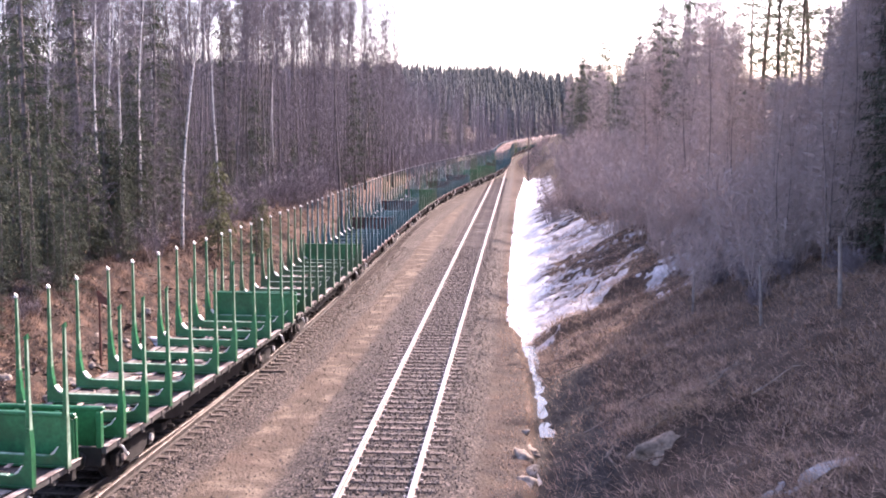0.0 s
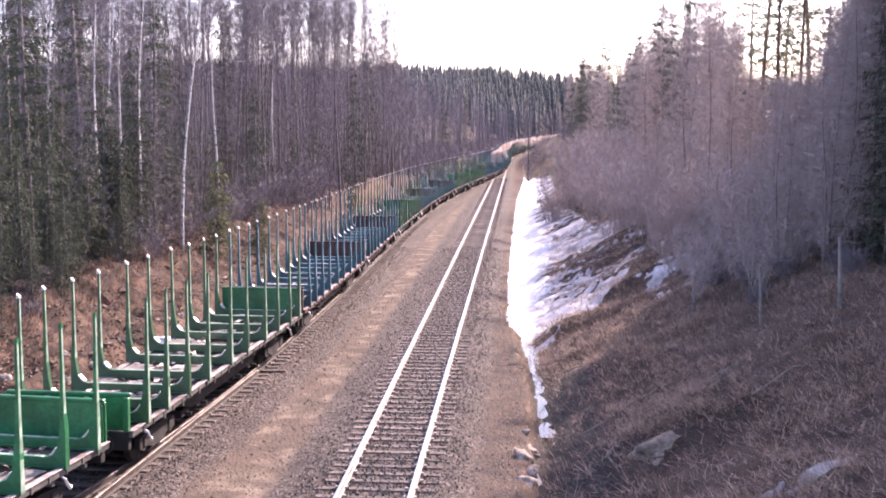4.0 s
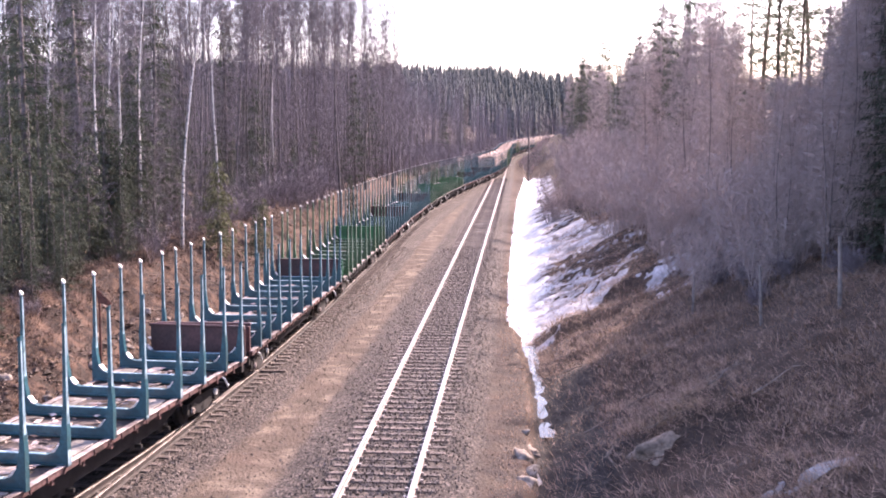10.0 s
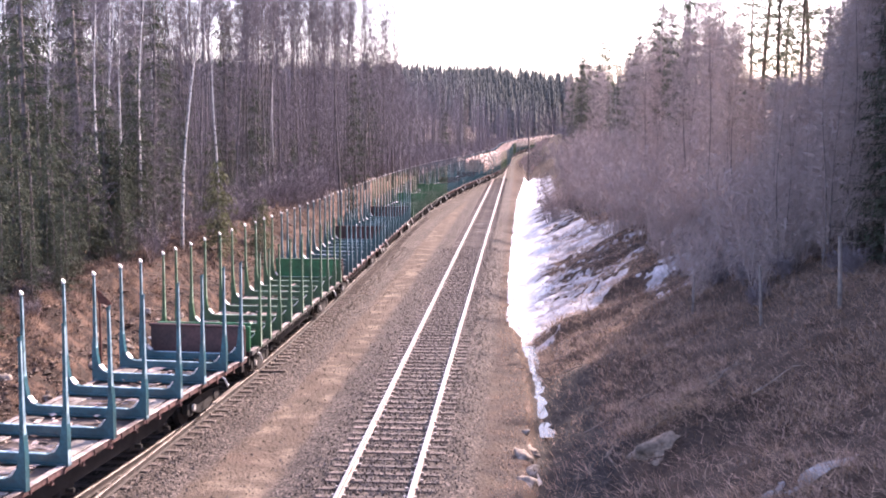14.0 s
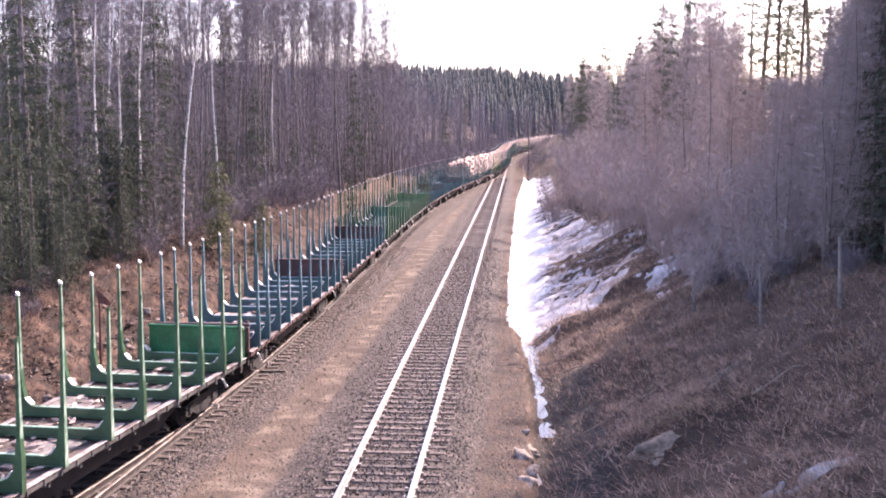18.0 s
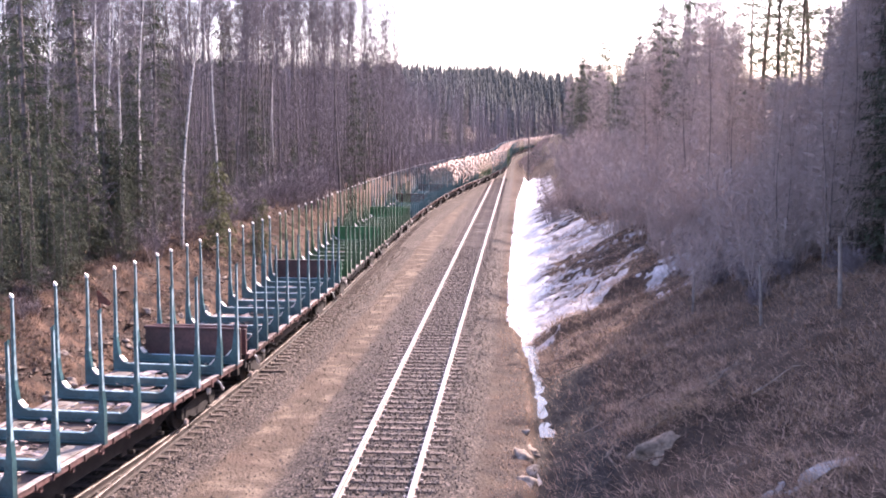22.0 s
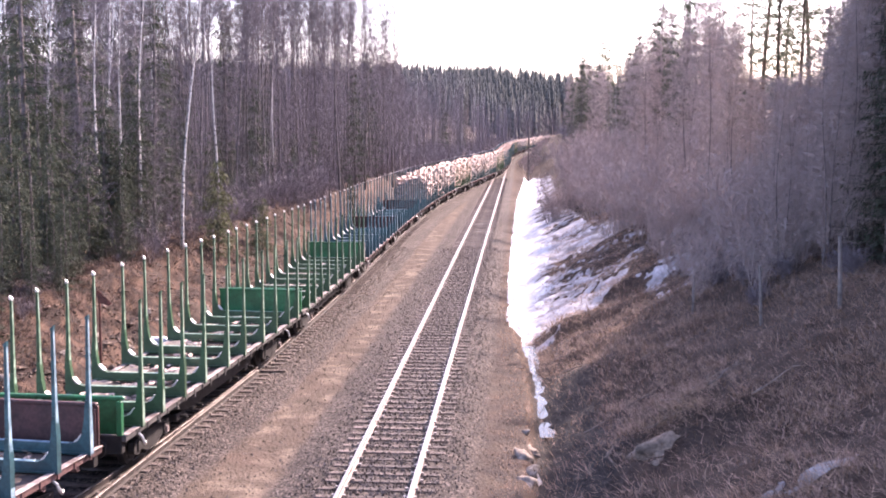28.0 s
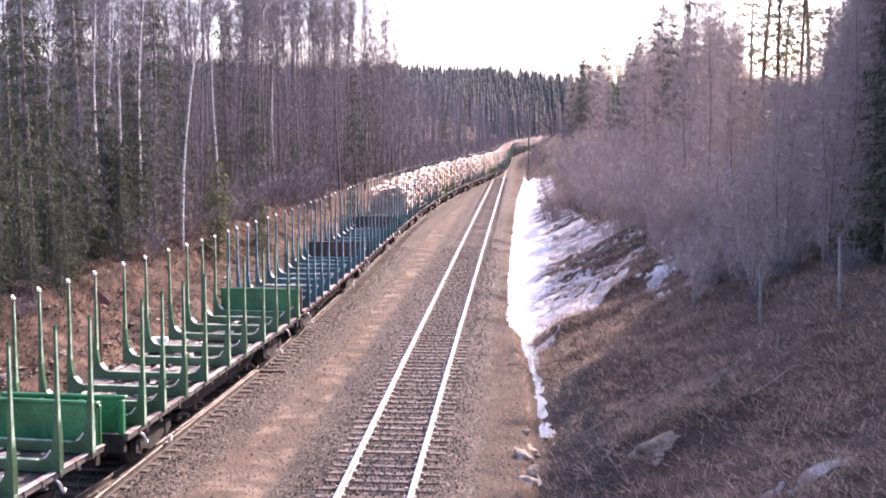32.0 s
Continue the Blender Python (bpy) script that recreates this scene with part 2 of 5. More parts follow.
M_GREYWOOD = material("weathered_grey_wood", (0.23, 0.2, 0.185), 0.85, var=0.25, scale=4, bump=0.5, bump_scale=30)
M_WHITE = material("plain_white", (0.8, 0.79, 0.77), 0.5, var=0.08, bump=0.1)
M_RUST = material("rusty_plate", (0.17, 0.06, 0.04), 0.75, var=0.35, scale=5, bump=0.3)
M_THINSNOW = material("dirty_shade_grey_snow", (0.5, 0.475, 0.48), 0.7, var=0.3, scale=1.3, fine=9, bump=1.0, bump_scale=7, tint=(0.25, 0.215, 0.2), coord="World")
# snow darkened in its colour to imitate shade on the lower bank
M_SHADESNOW = material("shade_grey_snow", (0.27, 0.26, 0.27), 0.6, var=0.35, scale=2.5, fine=9, bump=1.0, bump_scale=7, tint=(0.12, 0.1, 0.09), coord="World")
M_DEADWOOD = material("bleached_branch_wood", (0.3, 0.235, 0.19), 0.85, var=0.3, scale=5, bump=0.4, bump_scale=30, rnd=0.25)
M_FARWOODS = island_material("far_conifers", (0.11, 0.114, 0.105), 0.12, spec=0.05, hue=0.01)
M_WATER = material("ditch_water", (0.012, 0.014, 0.016), 0.05, var=0.1, scale=2, bump=0.02, bump_scale=3, spec=0.12)
M_SNOW = material("old_snow", (0.63, 0.64, 0.67), 0.6, var=0.16, scale=1.6, fine=11, bump=1.0, bump_scale=6, tint=(0.42, 0.39, 0.37), coord="World")


# ---------------------------------------------------------------- mesh tools
class Build:
    """Collects vertices and faces of one mesh."""

    def __init__(self):
        self.v, self.f, self.mi = [], [], []

    def add(self, verts, faces, mat=0):
        o = len(self.v)
        self.v.extend(verts)
        self.f.extend([tuple(i + o for i in q) for q in faces])
        self.mi.extend([mat] * len(faces))

    def tube(self, pts, radii, sides=6, cap=True, mat=0):
        n, verts, faces = len(pts), [], []
        pts = [Vector(p) for p in pts]
        for i, p in enumerate(pts):
            d = (pts[min(i + 1, n - 1)] - pts[max(i - 1, 0)])
            d = d.normalized() if d.length > 1e-9 else Vector((0, 0, 1))
            a = d.cross(Vector((0.0, 1.0, 0.0)) if abs(d.y) < 0.9 else Vector((1.0, 0, 0))).normalized()
            c = d.cross(a)
            for k in range(sides):
                w = 2 * math.pi * k / sides
                verts.append(tuple(p + (a * math.cos(w) + c * math.sin(w)) * radii[i]))
        for i in range(n - 1):
            for k in range(sides):
                k2 = (k + 1) % sides
                faces.append((i * sides + k, i * sides + k2, (i + 1) * sides + k2, (i + 1) * sides + k))
        if cap:
            faces.append(tuple(range(sides))[::-1])
            faces.append(tuple((n - 1) * sides + k for k in range(sides)))
        self.add(verts, faces, mat)
        return self

    def box(self, x0, x1, y0, y1, z0, z1, bevel=0.0, mat=0):
        """A box with its long edges chamfered."""
        if bevel <= 0:
            vs = [(x, y, z) for z in (z0, z1) for x, y in ((x0, y0), (x1, y0), (x1, y1), (x0, y1))]
            self.add(vs, [(3, 2, 1, 0), (4, 5, 6, 7), (0, 1, 5, 4), (1, 2, 6, 5), (2, 3, 7, 6), (3, 0, 4, 7)], mat)
            return self
        b = bevel
        ring = [(x0 + b, y0), (x1 - b, y0), (x1, y0 + b), (x1, y1 - b), (x1 - b, y1), (x0 + b, y1), (x0, y1 - b), (x0, y0 + b)]
        ins = [(x0 + b, y0 + b), (x1 - b, y0 + b), (x1 - b, y0 + b), (x1 - b, y1 - b), (x1 - b, y1 - b), (x0 + b, y1 - b), (x0 + b, y1 - b), (x0 + b, y0 + b)]
        vs = [(x, y, z0) for x, y in ins] + [(x, y, z0 + b) for x, y in ring] + [(x, y, z1 - b) for x, y in ring] + [(x, y, z1) for x, y in ins]
        fs = [tuple(range(8))[::-1], tuple(range(24, 32))]
        for l in range(3):
            for k in range(8):
                k2 = (k + 1) % 8
                fs.append((l * 8 + k, l * 8 + k2, l * 8 + 8 + k2, l * 8 + 8 + k))
        self.add(vs, fs, mat)
        return self

    def prism(self, outline, axis, a, b, mat=0):
        """An outline of (p, q) pairs drawn out from a to b along axis ('x': p, q are y, z; 'y': x, z; 'z': x, y)."""
        put = {'x': lambda p, q, r: (r, p, q), 'y': lambda p, q, r: (p, r, q), 'z': lambda p, q, r: (p, q, r)}[axis]
        n = len(outline)
        vs = [put(p, q, a) for p, q in outline] + [put(p, q, b) for p, q in outline]
        fs = [tuple(range(n)), tuple(range(n, 2 * n))[::-1]] + [((k + 1) % n, k, n + k, n + (k + 1) % n) for k in range(n)]
        self.add(vs, fs, mat)
        return self

    def mesh(self, name, mats, smooth=False):
        me = bpy.data.meshes.new(name)
        me.from_pydata(self.v, [], self.f)
        for m in (mats if isinstance(mats, (list, tuple)) else [mats]):
            me.materials.append(m)
        if any(self.mi):
            me.polygons.foreach_set("material_index", self.mi)
        if smooth:
            me.polygons.foreach_set("use_smooth", [True] * len(me.polygons))
        me.update()
        return me


def part(name, build, mats, parent=None, label="", smooth=False, at=None):
    data = build if isinstance(build, bpy.types.Mesh) else build.mesh(name, mats, smooth)
    ob = new(name, data)
    if parent is not None:
        ob.parent = parent
    if at is not None:
        ob.matrix_basis = at
    if label:
        tagged(ob, label)
    return ob


# ---------------------------------------------------------------- plan
MAIN_X = -3.09          # centre of the clear main track
GAUGE = 0.797           # half the distance between the rail heads
CURVE_Y, CURVE_R = 286.0, 930.0
PATH = [(-80, -25.0), (-40, -18.6), (0, -13.1), (12, -11.65), (18, -11.0), (22, -10.57), (26, -10.14), (30, -9.79), (35, -9.53), (40, -9.4), (48, -9.31), (60, -9.28), (90, -9.43), (115, -9.16), (140, -8.19), (165, -6.54), (190, -4.84), (215, -3.64), (240, -3.11), (270, -3.09), (290, -3.09)]


def main_x(y):
    return MAIN_X + max(0.0, y - CURVE_Y) ** 2 / (2 * CURVE_R)


def loop_x(y):
    """Centre line of the track that the train takes: beside the main track, then merging with it."""
    if y >= 270:
        return main_x(y)
    for i in range(len(PATH) - 1):
        (a, xa), (b, xb) = PATH[i], PATH[i + 1]
        if y <= b or i == len(PATH) - 2:
            break
    sl = lambda j: (PATH[min(j + 1, len(PATH) - 1)][1] - PATH[max(j - 1, 0)][1]) / (PATH[min(j + 1, len(PATH) - 1)][0] - PATH[max(j - 1, 0)][0])
    h = b - a
    t = (y - a) / h
    return (2 * t ** 3 - 3 * t * t + 1) * xa + (t ** 3 - 2 * t * t + t) * h * sl(i) + (3 * t * t - 2 * t ** 3) * xb + (t ** 3 - t * t) * h * sl(i + 1)


def grade(y):
    """The line climbs gently where it curves away."""
    return min(4.0, 1.3 * (max(0.0, y - 240.0) / 200.0) ** 2)


def lerp_table(x, table):
    for (a, va), (b, vb) in zip(table, table[1:]):
        if x <= b:
            t = min(1, max(0, (x - a) / (b - a)))
            return va + (vb - va) * t
    return table[-1][1]


def smooth01(t):
    t = min(1.0, max(0.0, t))
    return t * t * (3 - 2 * t)


def verge(y):
    """Width of the shoulder beside the main track, up to the ditch."""
    return lerp_table(y, [(0, 3.2), (27, 3.22), (36, 3.32), (43, 3.22), (51, 2.75), (68, 2.6), (100, 2.7), (140, 2.9), (200, 4.0), (400, 4.0)])


def furrow(x, y):
    """Low ridges that run up the bank."""
    return noise.noise((x * 0.11, y * 0.42 + 0.1 * x, 1.0)) + 0.45 * noise.noise((x * 0.3, y * 0.95, 7.0))


def ground_z(x, y):
    lx, mx = loop_x(y), main_x(y)
    n = noise.noise((x * 0.25, y * 0.25, 0.3))
    n2 = noise.noise((x * 0.9, y * 0.9, 4.3))
    if x < lx:
        d = lx - x
        if d < 2.9:
            z = -0.035 - 0.5 * smooth01((d - 1.5) / 1.4)
        else:
            z = -0.56 + 1.35 * smooth01((d - 3.0) / 1.7) + 1.55 * smooth01((d - 4.9) / 2.9) + 0.05 * max(0, d - 7.5) * (1 if d < 60 else 60 / d)
            k = smooth01((d - 3.1) / 2)
            z += k * (0.35 * n + 0.2 * n2 + 0.4 * noise.noise((x * 1.1, y * 0.95, 8.0)) + 0.14 * noise.noise((x * 1.5, y * 2.4, 18.0)))
            z += 0.03 * smooth01((y - 250) / 250) * max(0, d - 10) * (1 if d < 120 else 120 / d)
    elif x <= mx:
        d = min(x - lx, mx - x)
        z = -0.032 - 0.15 * smooth01((d - 1.5) / 1.0) + 0.02 * n2 * smooth01((d - 1.5))
    else:
        d, e = x - mx, verge(y)
        if d < e:
            z = -0.032 - 0.27 * smooth01((d - 1.5) / 1.0)
        else:
            t = d - e
            z = -0.3 - 0.65 * smooth01(t / 0.6)
            if y < 56 and t < 2.5:
                z += smooth01(t / 0.4) * (1 - smooth01((t - 1.2) / 1.2)) * (0.13 * noise.noise((x * 3.1, y * 1.3, 5.0)) + 0.06 * noise.noise((x * 8.0, y * 3.5, 9.0)))
            z += 0.12 * smooth01((33.5 - y) / 3) * smooth01(t / 0.4)
            up = max(0, t - 0.68 - 0.32 * smooth01((y - 44) / 5))
            z += 0.52 * min(up, 9.0) + 0.06 * max(0, up - 9.0) * (1 if up < 80 else 80 / up)
            z += smooth01((t - 0.8) / 2) * (0.45 * n + 0.2 * n2 + 0.1 * noise.noise((x * 1.7, y * 1.7, 2.0)))
            z += 0.42 * smooth01((t - 0.9) / 1.2) * furrow(x, y) * smooth01((y - 44) / 6) * (1 - smooth01((y - 110) / 40))
        if 205 < y < 380:
            z += 3.3 * smooth01((y - 205) / 60) * (1 - smooth01((y - 300) / 70)) * smooth01((d - 2.0) / 7.0)
    z += grade(y)
    if y > 330:
        z += 6 * smooth01((y - 340) / 120) * smooth01((abs(x - mx) - 12) / 40)
    if y > 470 and x < mx:
        z += 9 * smooth01((y - 470) / 140) * smooth01((mx - x - 10) / 26)
    return z


# ---------------------------------------------------------------- ground
def spaced(stops):
    out = []
    for a, b, step in stops:
        k = max(1, round((b - a) / step))
        out += [a + (b - a) * i / k for i in range(k)]
    return out + [stops[-1][1]]


def build_ground():
    xs = spaced([(-3000, -400, 650), (-400, -120, 40), (-120, -40, 8), (-40, -20, 1.6), (-20, -0.2, 0.33), (-0.2, 2.4, 0.12), (2.4, 14, 0.33), (14, 40, 1.6), (40, 120, 8), (120, 400, 40), (400, 3000, 650)])
    ys = spaced([(-300, -40, 40), (-40, 14, 4), (14, 84, 0.42), (84, 110, 0.9), (110, 250, 2.0), (250, 500, 6), (500, 900, 40), (900, 4500, 450)])
    # columns slide sideways with the main track's curve so that its bed stays sharp
    verts, sand, ballast, grass, wet_shade = [], [], [], [], []
    for y in ys:
        shift = main_x(min(y, 560)) - MAIN_X
        for x0 in xs:
            x = x0 + shift * (1 if abs(x0) < 40 else max(0, 1 - (abs(x0) - 40) / 300))
            verts.append((x, y, ground_z(x, y)))
            lx, mx = loop_x(y), main_x(y)
            dl, dm = abs(x - lx), abs(x - mx)
            near = min(dl, dm)
            between = lx < x < mx
            ballast.append(1.0 - smooth01((near - (2.1 if between else 1.85)) / 0.8) if near < 4 else 0.0)
            sv = 0.0
            if between:
                sv = 0.58 * (1 - 0.75 * smooth01((y - 150) / 90))
            elif x >= mx and dm < verge(y) + 0.2:
                sv = 0.24 if y < 200 else 0.22
            elif x < lx and dl < 3.0:
                sv = 0.3
            elif x < lx and 3.0 <= dl < 5.2:
                sv = 0.2
            sand.append(sv)
            gv = 0.0
            if x < lx and dl < 14:
                gv = 1.0 - smooth01((dl - (7 if y < 70 else 8)) / (2.5 if y < 70 else 5))
            elif x > mx and dm < 16:
                gv = 0.5 - 0.5 * smooth01((dm - 9) / 7)
            grass.append(gv)
            t = x - mx - verge(y)
            wet_shade.append(0.0 if y > 70 or x < mx else 0.42 * (1 - smooth01((y - 50) / 20)) if -1.8 < t < 0.1 else smooth01((t - 0.15) / 0.4) * (1 - smooth01((t - 1.4) / 2.2)) * (1 - smooth01((y - 40) / 10)))
    nx = len(xs)
    faces = [(j * nx + i, j * nx + i + 1, (j + 1) * nx + i + 1, (j + 1) * nx + i) for j in range(len(ys) - 1) for i in range(nx - 1)]
    me = bpy.data.meshes.new("ground")
    me.from_pydata(verts, [], faces)
    for name, vals in (("sand", sand), ("ballast", ballast), ("grass", grass), ("wet_shade", wet_shade)):
        a = me.attributes.new(name, 'FLOAT', 'POINT')
        a.data.foreach_set("value", vals)
    me.materials.append(M_GROUND)
    me.polygons.foreach_set("use_smooth", [True] * len(me.polygons))
    tagged(new("ground", me), "railway cutting ground of ballast, sand and dead grass", "ground", kind="structure")


build_ground()


# ---------------------------------------------------------------- tracks
def rail_mesh(fx, y0, y1, step, head=(5, 9)):
    """One rail with its foot, web and head along the line fx."""
    prof = [(-0.07, 0.0), (0.07, 0.0), (0.07, 0.012), (0.012, 0.03), (0.012, 0.12), (0.036, 0.13), (0.036, 0.165), (0.028, 0.172), (-0.028, 0.172), (-0.036, 0.165), (-0.036, 0.13), (-0.012, 0.12), (-0.012, 0.03), (-0.07, 0.012)]
    b, n = Build(), len(prof)
    ys = [y0 + (y1 - y0) * i / max(1, round((y1 - y0) / step)) for i in range(max(1, round((y1 - y0) / step)) + 1)]
    for y in ys:
        x = fx(y)
        b.v += [(x + p, y, q + grade(y)) for p, q in prof]
    for i in range(len(ys) - 1):
        for k in range(n):
            k2 = (k + 1) % n
            b.f.append((i * n + k, i * n + k2, (i + 1) * n + k2, (i + 1) * n + k))
            b.mi.append(0 if head[0] <= k <= head[1] else 1)
    b.f += [tuple(range(n))[::-1], tuple(range((len(ys) - 1) * n, len(ys) * n))]
    b.mi += [1, 1]
    return b


def build_track(name, fx, y0, y1, s0, s1, label, steel=(M_RAIL, M_RAILSIDE), rail_label="rail with a bright worn head", head=(5, 9)):
    track = tagged(new(name), label, "railway track", kind="structure")
    for side in (-1, 1):
        part("rail", rail_mesh(lambda y: fx(y) + side * GAUGE, y0, y1, 2.0, head), list(steel), track, rail_label)
    sl = Build()
    sl.box(-1.35, 1.35, -0.115, 0.115, -0.16, 0.0, 0.02)
    for sx in (-1, 1):
        for off in (-0.115, 0.115):
            sl.box(sx * GAUGE + off - 0.035, sx * GAUGE + off + 0.035, -0.045, 0.045, 0.0, 0.045, 0.0, 1)
    me = sl.mesh("sleeper", [M_SLEEPER, M_CLIP])
    rng = random.Random(5)
    y, k = s0, 0
    while y < s1:
        h = math.atan((fx(y + 1) - fx(y - 1)) / 2)
        part("sleeper", me, None, track, at=pose(fx(y) + rng.uniform(-0.04, 0.04), y, rng.uniform(-0.012, 0.004), 0, 0, -math.degrees(h) + rng.uniform(-1, 1)))
        y += 0.626 + rng.uniform(-0.02, 0.02)
        k += 1
    return track


build_track("main_track", lambda y: main_x(y), 10, 560, 16, 200, "clear railway track with shining rails on wooden sleepers")
build_track("loop_track", lambda y: loop_x(y), -30, 268, 14, 110, "curved loop track under the timber train", (M_DULLRAIL, M_DULLSIDE), "rail with a dull worn head", (6, 8))


# ---------------------------------------------------------------- trees
def bent_line(base, top, rng, n, wob):
    """A slightly crooked line of n + 1 points."""
    pts = []
    ph1, ph2 = rng.uniform(0, 6.3), rng.uniform(0, 6.3)
    for i in range(n + 1):
        t = i / n
        p = base.lerp(top, t)
        k = math.sin(t * math.pi)
        pts.append(p + Vector((math.sin(ph1 + t * 5), math.sin(ph2 + t * 4), 0)) * wob * k)
    return pts


def twig_spray(b, start, direction, length, rng, count, blade, droop):
    """A twig with fine side shoots, each a slim three-sided spike."""
    d = direction.normalized()
    pts = [start + d * length * t + Vector((0, 0, -droop * length * t * t)) for t in (0, 0.5, 1)]
    r = 0.008 + 0.004 * length
    sv = d.cross(Vector((rng.uniform(-1, 1), rng.uniform(-1, 1), rng.uniform(-1, 1)))).normalized() * r * 1.15
    b.add([tuple(pts[0] - sv), tuple(pts[0] + sv), tuple(pts[1] + sv * 0.7), tuple(pts[1] - sv * 0.7), tuple(pts[2])], [(0, 1, 2, 3), (3, 2, 4)])
    for _ in range(count):
        t = rng.uniform(0.15, 1.0)
        p = start + d * length * t + Vector((0, 0, -droop * length * t * t))
        q = (d + Vector((rng.uniform(-1, 1), rng.uniform(-1, 1), rng.uniform(-0.9, 0.7)))).normalized()
        l = blade * rng.uniform(0.5, 1.2)
        w = q.cross(Vector((rng.uniform(-1, 1), rng.uniform(-1, 1), rng.uniform(-1, 1)))).normalized() * 0.0105
        b.add([tuple(p - w), tuple(p + w), tuple(p + q * l + Vector((0, 0, -droop * l)))], [(0, 1, 2)])


def bare_tree(seed, height, first, spread, limbs, trunk_r, lean=0.4, shoots=5, twigs=1.0, limb=1.0, rise=1.0):
    """Trunk and leafless crown of a birch, aspen or alder."""
    rng = random.Random(seed)
    trunk, crown = Build(), Build()
    top = Vector((rng.uniform(-lean, lean), rng.uniform(-lean, lean), height))
    axis = bent_line(Vector((0, 0, -0.4)), top, rng, 9, 0.22)
    radii = [trunk_r * (1 - 0.93 * (i / 9) ** 0.9) for i in range(10)]
    radii[0] *= 1.35
    trunk.tube(axis, radii, 7)
    for k in range(limbs):
        t = first + (0.97 - first) * ((k + rng.random()) / limbs)
        i = min(8, int(t * 9))
        p = axis[i].lerp(axis[i + 1], t * 9 - i)
        a = k * 2.4 + rng.uniform(-0.5, 0.5)
        l = spread * (1.0 - 0.75 * (t - first) / (1 - first)) * rng.uniform(0.6, 1.15)
        up = rng.uniform(0.6, 1.3) * rise
        d = Vector((math.cos(a), math.sin(a), up)).normalized()
        pts = [p + d * l * s + Vector((0, 0, (0.15 if s < 0.8 else 0.02) * l * s * s)) + Vector((rng.uniform(-1, 1), rng.uniform(-1, 1), 0)) * 0.06 * l * s for s in (0, 0.35, 0.7, 1.0)]
        r0 = (0.011 + 0.008 * l) * limb
        crown.tube(pts, [r0, r0 * 0.7, r0 * 0.4, r0 * 0.15], 4, False)
        for j in range(int((6 + l * 2.2) * twigs)):
            s = rng.uniform(0.2, 1.0)
            m = min(2, int(s / 0.34))
            q = pts[m].lerp(pts[m + 1], min(1, (s - (0, 0.35, 0.7)[m]) / 0.35))
            e = (d * 0.7 + Vector((rng.uniform(-1, 1), rng.uniform(-1, 1), rng.uniform(-0.3, 0.9)))).normalized()
            twig_spray(crown, q, e, rng.uniform(0.5, 1.3) * (0.6 + 0.2 * l), rng, shoots - (j % 2), 0.55, 0.25)
    return trunk, crown


def spruce_tree(seed, height, spread, whorls, low, full=1.0, thick=1.0):
    """Trunk and drooping needle boughs of a spruce."""
    whorls = int(whorls * 1.35)
    rng = random.Random(seed)
    trunk, crown = Build(), Build()
    trunk.tube([(0, 0, -0.4), (0, 0, height * 0.5), (0, 0, height * 0.99)], [0.02 * height * 0.62, 0.012 * height * 0.6, 0.01], 7)
    for w in range(whorls):
        t = low + (0.985 - low) * (w / whorls) ** 0.92
        z = height * t
        reach = spread * (1 - t) ** 0.8 + 0.15
        nb = 4 if t > 0.7 else 5
        z += rng.uniform(-0.25, 0.25)
        a0 = rng.uniform(0, 6.3)
        for k in range(nb):
            a = a0 + 6.283 * k / nb + rng.uniform(-0.35, 0.35)
            l = reach * rng.uniform(0.45, 1.25)
            z += rng.uniform(-0.22, 0.22)
            dv = Vector((math.cos(a), math.sin(a), 0))
            sd = Vector((-math.sin(a), math.cos(a), 0))
            pts = [Vector((0, 0, z)) + dv * l * s + Vector((0, 0, -0.28 * l * s + 0.22 * l * s * s)) for s in (0, 0.5, 1.0)]
            crown.tube(pts, [0.03, 0.018, 0.005], 3, False)
            for j in range(int((6 + l * 5.2) * full)):
                s = rng.uniform(0.12, 1.0)
                q = Vector((0, 0, z)) + dv * l * s + Vector((0, 0, -0.28 * l * s + 0.22 * l * s * s))
                side = rng.choice((-1, 1))
                tip = q + (sd * side * rng.uniform(0.2, 0.9) + dv * rng.uniform(0.1, 0.7)) * (0.28 + 0.2 * l * (1.05 - s)) + Vector((0, 0, -rng.uniform(0.1, 0.5)))
                wv = Vector((rng.uniform(-1, 1), rng.uniform(-1, 1), rng.uniform(-0.3, 1))).normalized() * rng.uniform(0.024, 0.054) * thick
                mid = q.lerp(tip, 0.3)
                crown.add([tuple(mid + wv * 1.15), tuple(tip), tuple(mid - wv * 1.15)], [(0, 1, 2)])
    return trunk, crown


